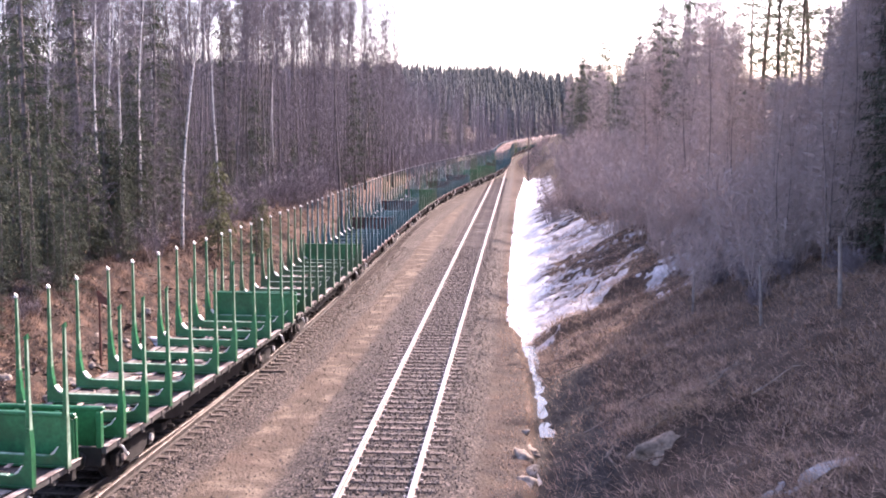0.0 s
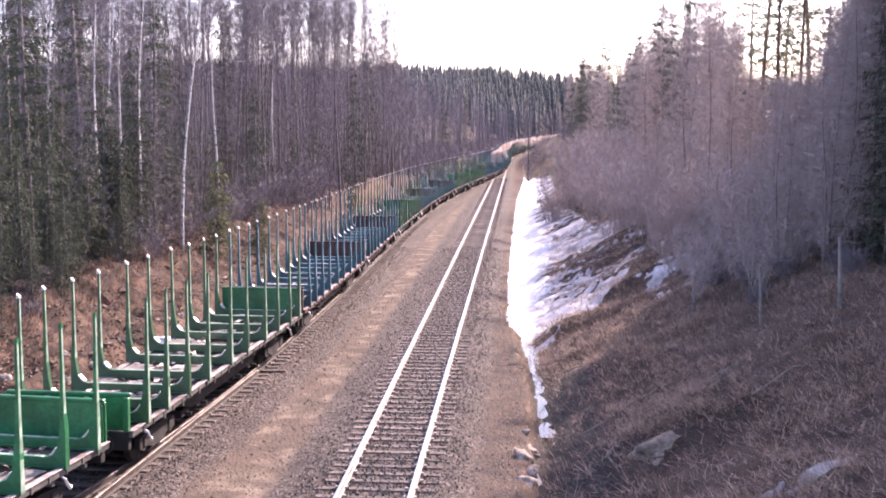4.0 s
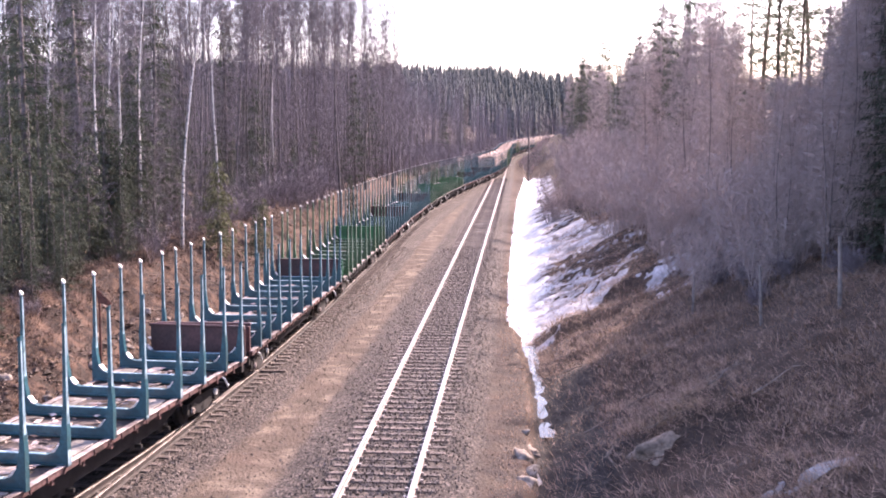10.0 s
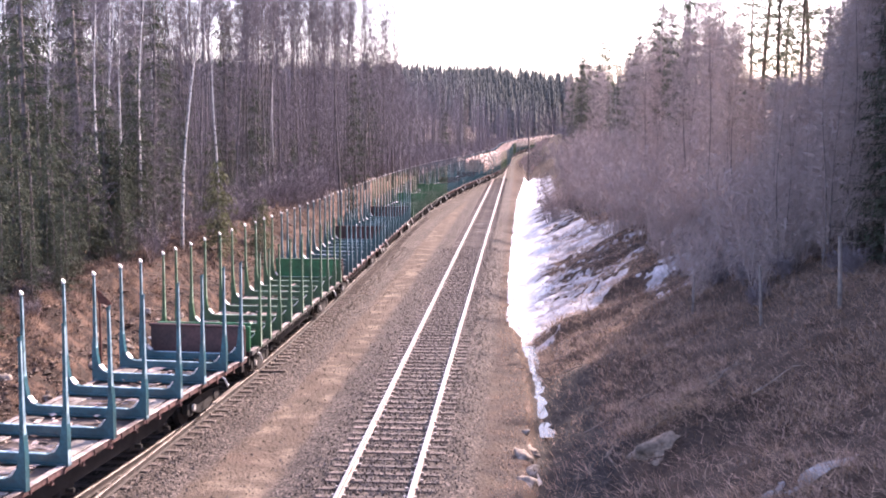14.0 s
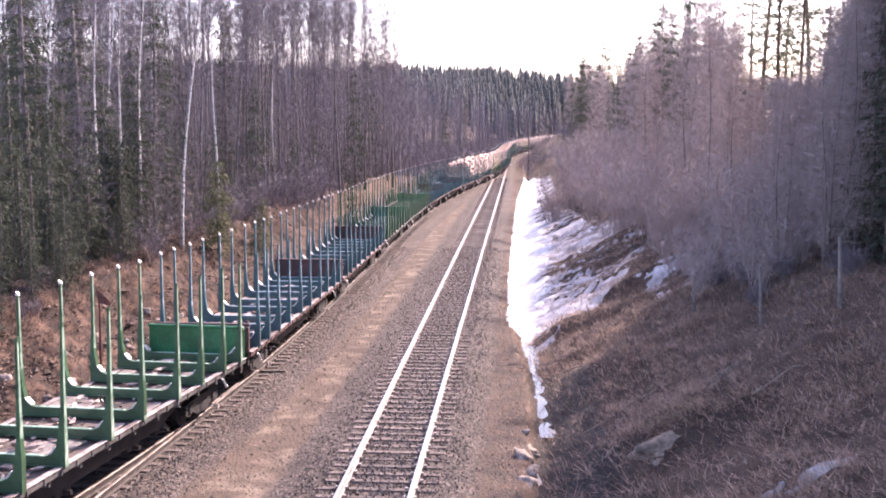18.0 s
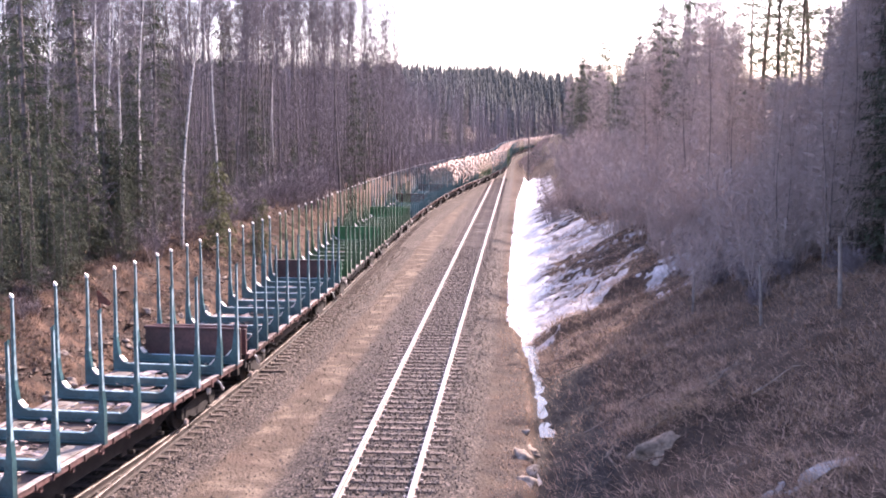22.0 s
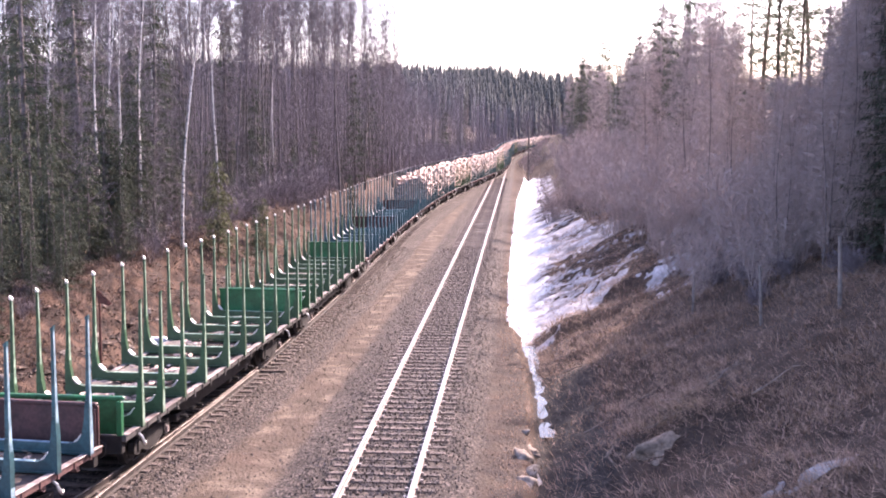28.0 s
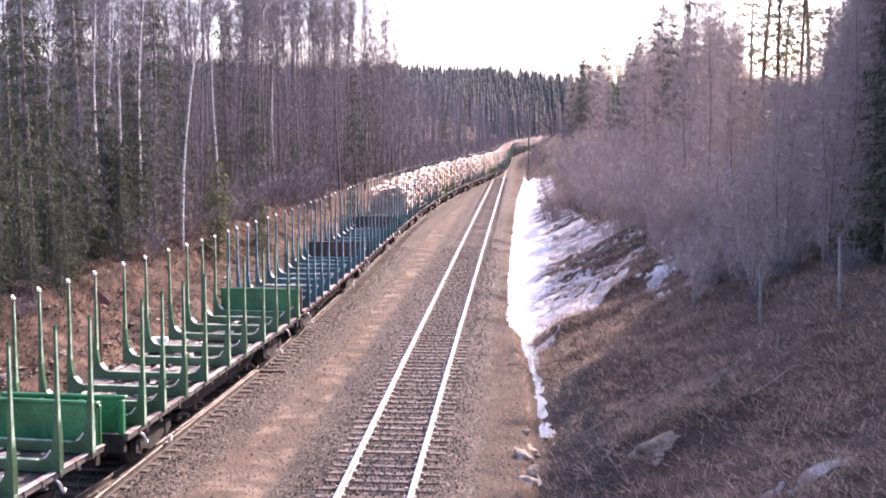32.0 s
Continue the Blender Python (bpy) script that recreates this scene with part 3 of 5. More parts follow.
def pine_tree(seed, height, first, spread):
    """Trunk and high clumped crown of a Scots pine."""
    rng = random.Random(seed)
    trunk, crown = Build(), Build()
    axis = bent_line(Vector((0, 0, -0.4)), Vector((rng.uniform(-0.4, 0.4), rng.uniform(-0.4, 0.4), height)), rng, 8, 0.18)
    trunk.tube(axis, [0.011 * height * (1 - 0.85 * i / 8) for i in range(9)], 7)
    for k in range(34):
        t = first + (0.99 - first) * (k + rng.random()) / 34
        i = min(7, int(t * 8))
        p = axis[i].lerp(axis[i + 1], t * 8 - i)
        a = k * 2.4 + rng.uniform(-0.4, 0.4)
        f = (t - first) / (1 - first)
        l = spread * (0.45 + 1.1 * f - 1.25 * f * f) * rng.uniform(0.5, 1.2)
        d = Vector((math.cos(a), math.sin(a), rng.uniform(0.0, 0.6))).normalized()
        e = p + d * l
        crown.tube([p, p.lerp(e, 0.5) + Vector((0, 0, -0.06 * l)), e], [0.045, 0.03, 0.01], 4, False)
        for c in range(12):
            ctr = p.lerp(e, rng.uniform(0.3, 1.2)) + Vector((rng.gauss(0, 0.5), rng.gauss(0, 0.5), rng.uniform(-0.15, 0.2)))
            for j in range(15):
                v = Vector((rng.gauss(0, 1), rng.gauss(0, 1), rng.gauss(0, 0.7)))
                v = v.normalized() * rng.uniform(0.15, 0.5)
                w = v.cross(Vector((rng.uniform(-1, 1), rng.uniform(-1, 1), rng.uniform(-1, 1)))).normalized() * 0.024
                crown.add([tuple(ctr + v * 0.1 - w), tuple(ctr + v * 0.1 + w), tuple(ctr + v)], [(0, 1, 2)])
    return trunk, crown


def bare_shrub(seed, height, stems):
    rng = random.Random(seed)
    b = Build()
    for k in range(stems):
        a = rng.uniform(0, 6.283)
        o = Vector((rng.gauss(0, 0.25), rng.gauss(0, 0.25), -0.1))
        d = Vector((math.cos(a) * 0.4, math.sin(a) * 0.4, 1)) * height * rng.uniform(0.5, 1.05)
        pts = [o, o + d * 0.5 + Vector((rng.uniform(-0.15, 0.15), rng.uniform(-0.15, 0.15), 0)), o + d]
        b.tube(pts, [0.016, 0.011, 0.004], 3, False)
        for j in range(8):
            s = rng.uniform(0.25, 1)
            twig_spray(b, o + d * s, Vector((rng.uniform(-1, 1), rng.uniform(-1, 1), rng.uniform(0.2, 1.4))), rng.uniform(0.3, 0.7), rng, 5, 0.35, 0.0)
    return b


def tree_thing(name, pair, mats, label, category, group):
    """A tree at the origin, with its trunk and crown as parts: the first of its kind."""
    t = tagged(new(name), label, category, group)
    part("trunk", pair[0], mats[0], t, smooth=True)
    part("crown", pair[1], mats[1], t)
    return t


KINDS = {
    "birch": [tree_thing("birch_tree", bare_tree(10 + i, 17 + 1.7 * i, 0.42, 2.6 + 0.15 * i, 24, 0.078 + 0.006 * i), (M_BIRCH, M_TWIG), "tall leafless birch with peeling white bark", "tree", "birches of the wood") for i in range(5)],
    "aspen": [tree_thing("bare_tree", bare_tree(30 + i, 13 + 2.2 * i, 0.14, 2.7, 32, 0.085 + 0.012 * i, 0.8), (M_BARK, M_TWIG), "leafless grey-brown tree with fine branches", "tree", "bare trees of the wood") for i in range(4)],
    "spruce": [tree_thing("spruce_tree", spruce_tree(50 + i, 7 + 3.4 * i, 1.5 + 0.38 * i, 17 + 2 * i, 0.05), (M_BARK, M_SPRUCE), "dark green spruce with drooping boughs", "tree", "spruces of the wood") for i in range(4)],
    "young_spruce": [tree_thing("young_spruce", spruce_tree(58, 5.4, 1.35, 16, 0.04, 1.5, 0.9), (M_BARK, M_YOUNG), "bright yellowish-green young spruce", "tree", "young spruces of the verge")],
    "pine": [tree_thing("pine_tree", pine_tree(70 + i, 16 + 2.2 * i, 0.34, 3.1), (M_PINEBARK, M_PINE), "tall pine with a high sparse crown", "tree", "pines of the wood") for i in range(3)],
    "birch_far": [tree_thing("birch_tree", bare_tree(20 + i, 17 + 2.4 * i, 0.4, 2.8, 20, 0.1, 0.5, 3, 0.75), (M_BIRCH, M_TWIG), "slim leafless birch deep in the wood", "tree", "birches of the wood") for i in range(3)],
    "aspen_far": [tree_thing("bare_tree", bare_tree(40 + i, 13 + 2.6 * i, 0.2, 2.9, 22, 0.1, 0.8, 3, 0.75), (M_BARK, M_TWIG), "leafless grey-brown tree far along the line", "tree", "bare trees of the wood") for i in range(3)],
    "alder": [tree_thing("aspen_tree", bare_tree(80 + i, 16 + 1.9 * i, 0.34, 2.6, 26, 0.085 + 0.006 * i, 0.6), (M_BARK, M_TWIG), "tall leafless aspen with dark bark", "tree", "aspens of the wood") for i in range(4)],
    "tall_aspen": [tree_thing("aspen_tree", bare_tree(180 + i, 20.5 + 1.8 * i, 0.43 + 0.055 * i, 3.0, 38, 0.095 + 0.008 * i, 0.7, 6, 1.15, 0.9, 2.3), (M_BARK, M_TWIG), "tall leafless aspen with a bare stem and a broom-like crown", "tree", "tall aspens of the wood") for i in range(4)],
    "willow": [tree_thing("willow_tree", bare_tree(130 + i, 10.5 + 1.6 * i, 0.07, 2.5, 38, 0.06 + 0.006 * i, 0.9, 7, 1.25, 0.6), (M_BARK, M_HAZETWIG), "leafless tree of many fine branches, paled for haze", "tree", "willows of the bank") for i in range(4)],
    "osier": [tagged(part("bare_shrub", bare_shrub(150 + i, 1.6 + 0.6 * i, 18 + i), M_HAZETWIG), "leafless shrub on the bank, paled for haze", "shrub", "shrubs of the cutting") for i in range(4)],
    "bramble": [tagged(part("bare_shrub", bare_shrub(170 + i, 1.0 + 0.4 * i, 14 + i), M_TWIG), "low dark leafless shrub in the dead grass", "shrub", "shrubs of the cutting") for i in range(3)],
    "shrub": [tagged(part("bare_shrub", bare_shrub(90 + i, 1.6 + 0.6 * i, 12 + i), M_TWIG), "leafless brown shrub on the bank", "shrub", "shrubs of the cutting") for i in range(4)],
}
_used = {}
UNDER_RNG = random.Random(501)
FAR_SPRUCES = [spruce_tree(60 + i, 10 + 3.4 * i, 1.9 + 0.35 * i, 13 + 2 * i, 0.06, 0.7, 1.15) for i in range(3)]
far_spruces, far_shrubs = Build(), Build()
TALL = {k: [max(v.co.z for c in (t.children or [t]) for v in c.data.vertices) for t in v] for k, v in KINDS.items()}
TALL["spruce_far"] = [max(v[2] for v in b.v) for _, b in FAR_SPRUCES]
# height of the tree line on the far bank, by bearing in degrees
TREELINE = [(0.5, 2.7), (2.4, 3.2), (3.4, 3.3), (4.1, 2.5), (4.8, 3.0), (5.6, 4.6), (6.6, 6.1), (7.8, 6.5), (9.2, 6.1), (10.0, 4.6), (10.3, 2.6), (13.4, 2.4), (14.0, 5.5), (14.9, 7.5), (40.0, 12.0)]


def plant(kind, x, y, rng, size=1.0, which=None):
    """Sets one tree of a kind; the first call for each build uses the original."""
    # bare trees right of the line get the twigs coloured for haze
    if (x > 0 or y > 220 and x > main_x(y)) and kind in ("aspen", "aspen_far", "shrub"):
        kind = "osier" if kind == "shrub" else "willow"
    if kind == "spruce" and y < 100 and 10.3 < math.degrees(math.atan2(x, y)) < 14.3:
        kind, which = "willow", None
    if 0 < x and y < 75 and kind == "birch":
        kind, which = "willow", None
    i = rng.randrange(len(TALL[kind])) if which is None else which
    m = pose(x, y, ground_z(x, y) - 0.05, rng.uniform(-1.5, 1.5), rng.uniform(-1.5, 1.5), rng.uniform(0, 360))
    s = size * rng.uniform(0.88, 1.1)
    if x > 0 and y > 36 and kind not in ("pine", "osier", "bramble"):
        bearing = math.degrees(math.atan2(x, y))
        top = 8.12 + math.hypot(x, y) * math.tan(math.radians(lerp_table(bearing, TREELINE)))
        # out of view, heights are set so the shadow ends at the ditch
        if bearing > 15.2:
            top = 1.3 * (x - 0.4)
        s = min(s, max(0.3, (top - ground_z(x, y)) * rng.uniform(0.9, 1.06) / TALL[kind][i]))
    if x < 0 and y < 300 and kind in ("aspen", "aspen_far", "alder"):
        # capped by a sight line from the camera, below the tall aspens
        s = min(s, (8.1 + 0.05 * y - ground_z(x, y)) * UNDER_RNG.uniform(0.85, 1.12) / TALL[kind][i])
    if kind == "spruce_far":
        m = m @ Matrix.Diagonal((s, s, s, 1))
        for b, mat in zip(FAR_SPRUCES[i], (0, 1)):
            far_spruces.add([tuple(m @ Vector(v)) for v in b.v], b.f, mat)
        return None
    ob = KINDS[kind][i]
    if kind == "spruce" and math.degrees(math.atan2(x, y)) > 17.4:
        m = m @ Matrix.Diagonal((s, s, s, 1))
        for c in ob.children:
            far_spruces.add([tuple(m @ v.co) for v in c.data.vertices], [tuple(p.vertices) for p in c.data.polygons], 0 if c.name.startswith("trunk") else 1)
        return None
    if kind in ("shrub", "osier") and y > 80:
        m = m @ Matrix.Diagonal((s, s, s, 1))
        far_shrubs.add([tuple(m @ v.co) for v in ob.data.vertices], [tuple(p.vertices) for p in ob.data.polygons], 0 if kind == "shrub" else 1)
        return None
    if (kind, i) in _used:
        ob = copy_thing(ob, m)
    _used[(kind, i)] = True
    ob.matrix_basis = m @ Matrix.Diagonal((s, s, s, 1))
    return ob


def plant_woods():
    rng = random.Random(77)

    def row(n, y0, y1, d0, d1, side, mixes, size=1.0, power=1.0):
        for k in range(n):
            y = y0 + (y1 - y0) * (k + rng.random()) / n
            d = d0 + (d1 - d0) * rng.random() ** power
            x = loop_x(y) - d if side < 0 else main_x(y) + d
            if side < 0 and x < -0.46 * y - 6:
                continue
            if side > 0 and x > 0.32 * y + 6:
                continue
            if side > 0 and y > 110 and x < 0.033 * y + (2.4 if mixes[0][0] != "shrub" else 1.2):
                continue
            r, acc = rng.random(), 0
            for kind, w in mixes:
                acc += w
                if r < acc:
                    plant(kind + "_far" if y > 135 and kind + "_far" in TALL else kind, x, y, rng, size)
                    break

    # single birches with white stems at the edge of the wood
    for x, y, lean, which in ((-16.25, 58.0, 3.2, 0), (-18.65, 59.0, 2.1, 1), (-20.5, 62.0, 1.4, 1), (-24.6, 72.0, 2.2, 3), (-19.6, 57.0, 0.8, 0), (-20.3, 58.0, 1.2, 1), (-28.4, 66.0, 2.0, 1), (-27.5, 70.0, 2.0, 4), (-18.6, 75.0, 0.8, 1)):
        ob = plant("birch", x, y, rng, 1.0, which)
        ob.matrix_basis = Matrix.Translation(ob.matrix_basis.translation) @ pose(0, 0, 0, 0, lean, 0) @ Matrix.Translation(-ob.matrix_basis.translation) @ ob.matrix_basis
    # young spruces in the verge
    for x, y, size, which in ((-13.9, 64.0, 0.5, 0), (-18.4, 56.0, 0.7, 0), (-22.0, 55.0, 1.0, 1), (-13.2, 96.0, 0.6, 0), (-25.0, 60.0, 1.0, 3), (-21.5, 68.0, 0.9, 2)):
        plant("spruce", x, y, rng, size, which)
    for x, y, size in ((-15.25, 61.0, 0.88), (-14.9, 70.0, 0.62), (-18.8, 56.0, 0.6), (-19.9, 57.5, 0.45)):
        plant("young_spruce", x, y, rng, size, 0)
    # the wood beyond the train
    row(60, 50, 130, 8.0, 15, -1, [("birch", 0.03), ("alder", 0.25), ("aspen", 0.67), ("spruce", 0.05)])
    row(165, 44, 160, 14, 36, -1, [("birch", 0.06), ("alder", 0.52), ("aspen", 0.32), ("spruce", 0.1)], 1.08)
    row(70, 56, 120, 13, 30, -1, [("spruce", 1)], 0.62)
    row(90, 130, 290, 7, 26, -1, [("birch", 0.02), ("alder", 0.36), ("aspen", 0.54), ("spruce", 0.08)])
    row(24, 280, 360, 7, 30, -1, [("birch", 0.4), ("aspen", 0.4), ("spruce", 0.2)], 0.85)
    row(60, 70, 220, 6.5, 12, -1, [("shrub", 1)], 1.3)
    for k in range(22):
        y = rng.uniform(52, 70)
        plant("spruce", -rng.uniform(0.3, 0.47) * y - 1.0, y, rng, rng.uniform(0.45, 0.8), rng.choice((0, 1, 1, 2)))
    # spruces added to shade the near bank, most of them out of view
    for k in range(14):
        y = rng.uniform(40, 66)
        plant("spruce", rng.uniform(0.285, 0.42) * y, y, rng, rng.uniform(0.85, 1.1), rng.choice((2, 3, 3)))
    for k in range(24):
        y = rng.uniform(38, 64)
        plant("aspen", rng.uniform(0.25, 0.36) * y, y, rng, rng.uniform(0.8, 1.0))
    for k in range(26):
        y = rng.uniform(43, 66)
        plant("aspen", rng.uniform(9.0, 13.5), y, rng, rng.uniform(0.85, 1.0), (3, 2)[k % 2])
    # unseen spruces added to shade the lower bank
    for x, y in ((15.0, 40.0), (17.0, 43.0), (14.5, 37.5), (18.5, 46.0)):
        plant("spruce", x, y, rng, 0.95, 3)
    # tall birches where the wood thins out
    for k in range(11):
        y = rng.uniform(112, 165)
        plant("alder", -rng.uniform(0.088, 0.135) * y, y, rng, 1.02, rng.choice((2, 3)))
    # thickets of spruce at the edge of the wood
    for k in range(16):
        y = rng.uniform(44, 60)
        plant("spruce", loop_x(y) - rng.uniform(8.4, 11), y, rng, rng.uniform(0.5, 0.85), rng.choice((0, 1, 1)))
    row(20, 270, 400, 5, 12, -1, [("shrub", 1)], 1.4)
    row(30, 300, 500, 6, 16, 1, [("shrub", 0.6), ("spruce", 0.4)], 1.3)
    # the wood on the other bank
    row(26, 40, 62, 12, 22, 1, [("aspen", 0.72), ("spruce", 0.13), ("birch", 0.15)], 0.85)
    row(44, 60, 100, 13, 30, 1, [("aspen", 0.55), ("spruce", 0.35), ("birch", 0.1)], 0.95)
    row(50, 95, 175, 13, 34, 1, [("aspen", 0.55), ("spruce", 0.35), ("birch", 0.1)], 1.1)
    row(95, 165, 340, 9, 34, 1, [("aspen", 0.35), ("spruce", 0.6), ("birch", 0.05)], 1.25)
    row(60, 330, 520, 8, 46, 1, [("pine", 0.3), ("aspen", 0.2), ("spruce", 0.5)], 1.4)
    for k in range(26):
        y = rng.uniform(38, 76)
        plant("spruce", loop_x(y) - rng.uniform(9.5, 13.5), y, rng, rng.uniform(0.35, 0.75), rng.choice((0, 0, 1)))
    for x, y, size in ((17.0, 48.0, 0.9), (19.5, 52.0, 1.0), (18.5, 44.0, 0.8)):
        plant("spruce", x, y, rng, size, 3)
    # the tall stand that rises against the sky
    for bearing, y, which in ((2.5, 205, 3), (2.9, 215, 2), (3.3, 200, 3), (5.2, 150, 3), (5.6, 138, 2), (6.0, 142, 3), (6.4, 128, 3), (6.7, 136, 3), (7.1, 122, 3), (7.5, 130, 3), (7.9, 118, 3), (8.2, 126, 3), (8.6, 114, 3), (9.0, 122, 3), (9.3, 112, 3), (9.7, 116, 2), (9.9, 108, 2)):
        plant("spruce", y * math.tan(math.radians(bearing)), y, rng, 1.6, which)
    for bearing, y in ((6.9, 140), (7.7, 145), (8.4, 138), (9.2, 130), (6.2, 155)):
        plant("birch", y * math.tan(math.radians(bearing)), y, rng, 1.2, 4)
    for bearing, y in ((10.5, 96), (11.0, 84), (11.64, 72), (12.1, 100), (12.55, 70), (13.13, 76), (13.7, 92)):
        plant("pine", (y + 14) * math.tan(math.radians(bearing)), y + 14, rng, 1.0, 2)
    for k in range(22):
        y = rng.uniform(122, 168)
        turn = -5.5 - 0.13 * k
        plant("tall_aspen", y * math.tan(math.radians(turn)), y, rng, min(0.95, 0.68 + 0.04 * k), k % 4)
    for k in range(16):
        y = rng.uniform(90, 150)
        plant("tall_aspen", y * math.tan(math.radians(-8.0 - 0.32 * k)), y, rng, 1.0, (3, 2, 0, 1)[k % 4])
    own = random.Random(66)
    for k in range(104):
        turn = 8.2 + 15.3 * (k + own.random()) / 104
        y = own.uniform(118, 145) if turn < 11.5 else own.uniform(84, 135)
        plant("tall_aspen", -y * math.tan(math.radians(turn)), y, own, own.uniform(0.85, 1.12), own.choice((1, 2, 2, 3, 3)) if turn < 11.5 else own.choice((0, 0, 1, 2)))
    for k in range(26):
        y = rng.uniform(56, 135)
        plant("spruce", loop_x(y) - rng.uniform(7.4, 11.5), y, rng, rng.uniform(0.3, 0.6), rng.choice((0, 0, 1)))
    for k in range(64):
        y = rng.uniform(33, 54)
        plant(("spruce", "shrub")[k % 3 == 0], loop_x(y) - rng.uniform(6.4, 8.6) - 0.06 * (y - 35), y, rng, rng.uniform(0.24, 0.45), rng.choice((0, 0, 1)))
    # two more rows of unseen spruces added as shade for the bank
    for k in range(16):
        y = 44 + k * 1.4
        plant("spruce", y * math.tan(math.radians(rng.uniform(16.8, 23.0))), y, rng, 1.25, 3)
    for k in range(11):
        y = 30 + k * 1.1
        plant("spruce", y * math.tan(math.radians(rng.uniform(20.5, 29.0))), y, rng, 1.05, 3)
    for k in range(12):
        y = rng.uniform(116, 150)
        plant(("alder", "spruce")[k % 3 == 2], y * math.tan(math.radians(4.9 + 0.26 * k)), y, rng, 1.5, 3)
    for k in range(14):
        y = rng.uniform(85, 130)
        plant("alder", y * math.tan(math.radians(-14.0 - 0.62 * k)), y, rng, 1.1, (3, 2)[k % 2])
    # dense tall spruces added, mainly out of view, to shade the near bank
    for k in range(34):
        y = 41 + k * 0.75 + rng.uniform(-0.4, 0.4)
        x = y * math.tan(math.radians(rng.uniform(14.8, 25.0)))
        plant("spruce", x, y, rng, rng.uniform(1.1, 1.3), 3)
    for k in range(56):
        y = 38 + k * 0.75 + rng.uniform(-0.6, 0.6)
        plant("spruce", y * math.tan(math.radians(rng.uniform(16.4, 22.5))), y, rng, rng.uniform(1.15, 1.35), 3)
    for k in range(30):
        y = 26.5 + k * 0.55 + rng.uniform(-0.4, 0.4)
        plant("spruce", y * math.tan(math.radians(rng.uniform(22.8 - 0.1 * k, 30.0))), y, rng, rng.uniform(0.95, 1.2), (3, 2, 3)[k % 3])
    # pale trees put before the dark spruces in place of haze
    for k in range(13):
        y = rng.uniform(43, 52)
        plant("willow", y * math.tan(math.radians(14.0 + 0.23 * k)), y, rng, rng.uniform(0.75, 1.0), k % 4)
    row(60, 62, 110, 8.5, 18, 1, [("shrub", 1)], 1.3)
    row(70, 100, 190, 6.0, 16, 1, [("shrub", 1)], 1.5)
    row(34, 42, 66, 10.5, 18, 1, [("shrub", 1)], 1.2)
    # low dark shrubs between the grass and the thicket
    row(22, 36, 66, 10.4, 13.5, 1, [("bramble", 1)], 0.8)
    # these shrubs carry the haze-coloured twigs down the bank
    row(44, 41, 64, 9.6, 13.5, 1, [("shrub", 1)], 0.75)
    # low brush on the hump beside the far curve
    for k in range(60):
        y = rng.uniform(222, 300)
        plant("shrub", main_x(y) + rng.uniform(3.4, 10), y, rng, rng.uniform(0.4, 0.75))
    # undergrowth along the foot of the wood
    row(130, 52, 215, 6.6, 10.5, -1, [("shrub", 0.95), ("spruce", 0.05)], 0.8)
    # tall stems that close the wood towards its end
    for k in range(30):
        y = rng.uniform(98, 150)
        plant("alder", y * math.tan(math.radians(-14.6 + 0.235 * k + rng.uniform(-0.2, 0.2))), y, rng, 1.12 if k < 24 else 1.0, (3, 3, 2)[k % 3])


def far_woods():
    """The wooded rise that closes the view: many small conifers."""
    rng = random.Random(9)
    b = Build()
    for k in range(4200):
        y = rng.uniform(500, 720)
        x = rng.uniform(-300, 170)
        if abs(x - main_x(y)) < 16:
            continue
        h = rng.uniform(12, 15.5)
        z = ground_z(x, y) - 0.5
        r = h * rng.uniform(0.075, 0.12)
        b.tube([(x, y, z), (x, y, z + h * 0.5)], [0.16, 0.1], 3, False)
        tiers = 6
        for q in range(tiers):
            z0, z1 = z + h * (0.12 + 0.8 * q / tiers), z + h * (0.12 + 0.88 * (q + 1.5) / (tiers + 0.5))
            rr = r * (1 - q / tiers) + 0.2
            n, a0 = 7, rng.uniform(0, 6)
            vs = [(x + math.cos(a0 + 6.283 * j / n) * rr * rng.uniform(0.45, 1.25), y + math.sin(a0 + 6.283 * j / n) * rr, z0 - rng.uniform(0, 0.8)) for j in range(n)] + [(x, y, z1)]
            b.add(vs, [(j, (j + 1) % n, n) for j in range(n)])
    for k in range(420):
        y = rng.uniform(450, 640)
        x = main_x(y) - 13 - 55 * rng.random()
        h, z = rng.uniform(9, 16), ground_z(x, y) - 0.5
        for q in range(5):
            z0, z1, rr = z + h * (0.08 + 0.16 * q), z + h * (0.36 + 0.16 * q), h * 0.13 * (1 - q / 5.5)
            a0 = rng.uniform(0, 6)
            vs = [(x + math.cos(a0 + 1.047 * j) * rr * rng.uniform(0.5, 1.2), y + math.sin(a0 + 1.047 * j) * rr, z0 - rng.uniform(0, 0.7)) for j in range(6)] + [(x, y, min(z + h, z1))]
            b.add(vs, [(j, (j + 1) % 6, 6) for j in range(6)])
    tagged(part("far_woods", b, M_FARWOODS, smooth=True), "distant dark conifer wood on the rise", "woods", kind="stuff")


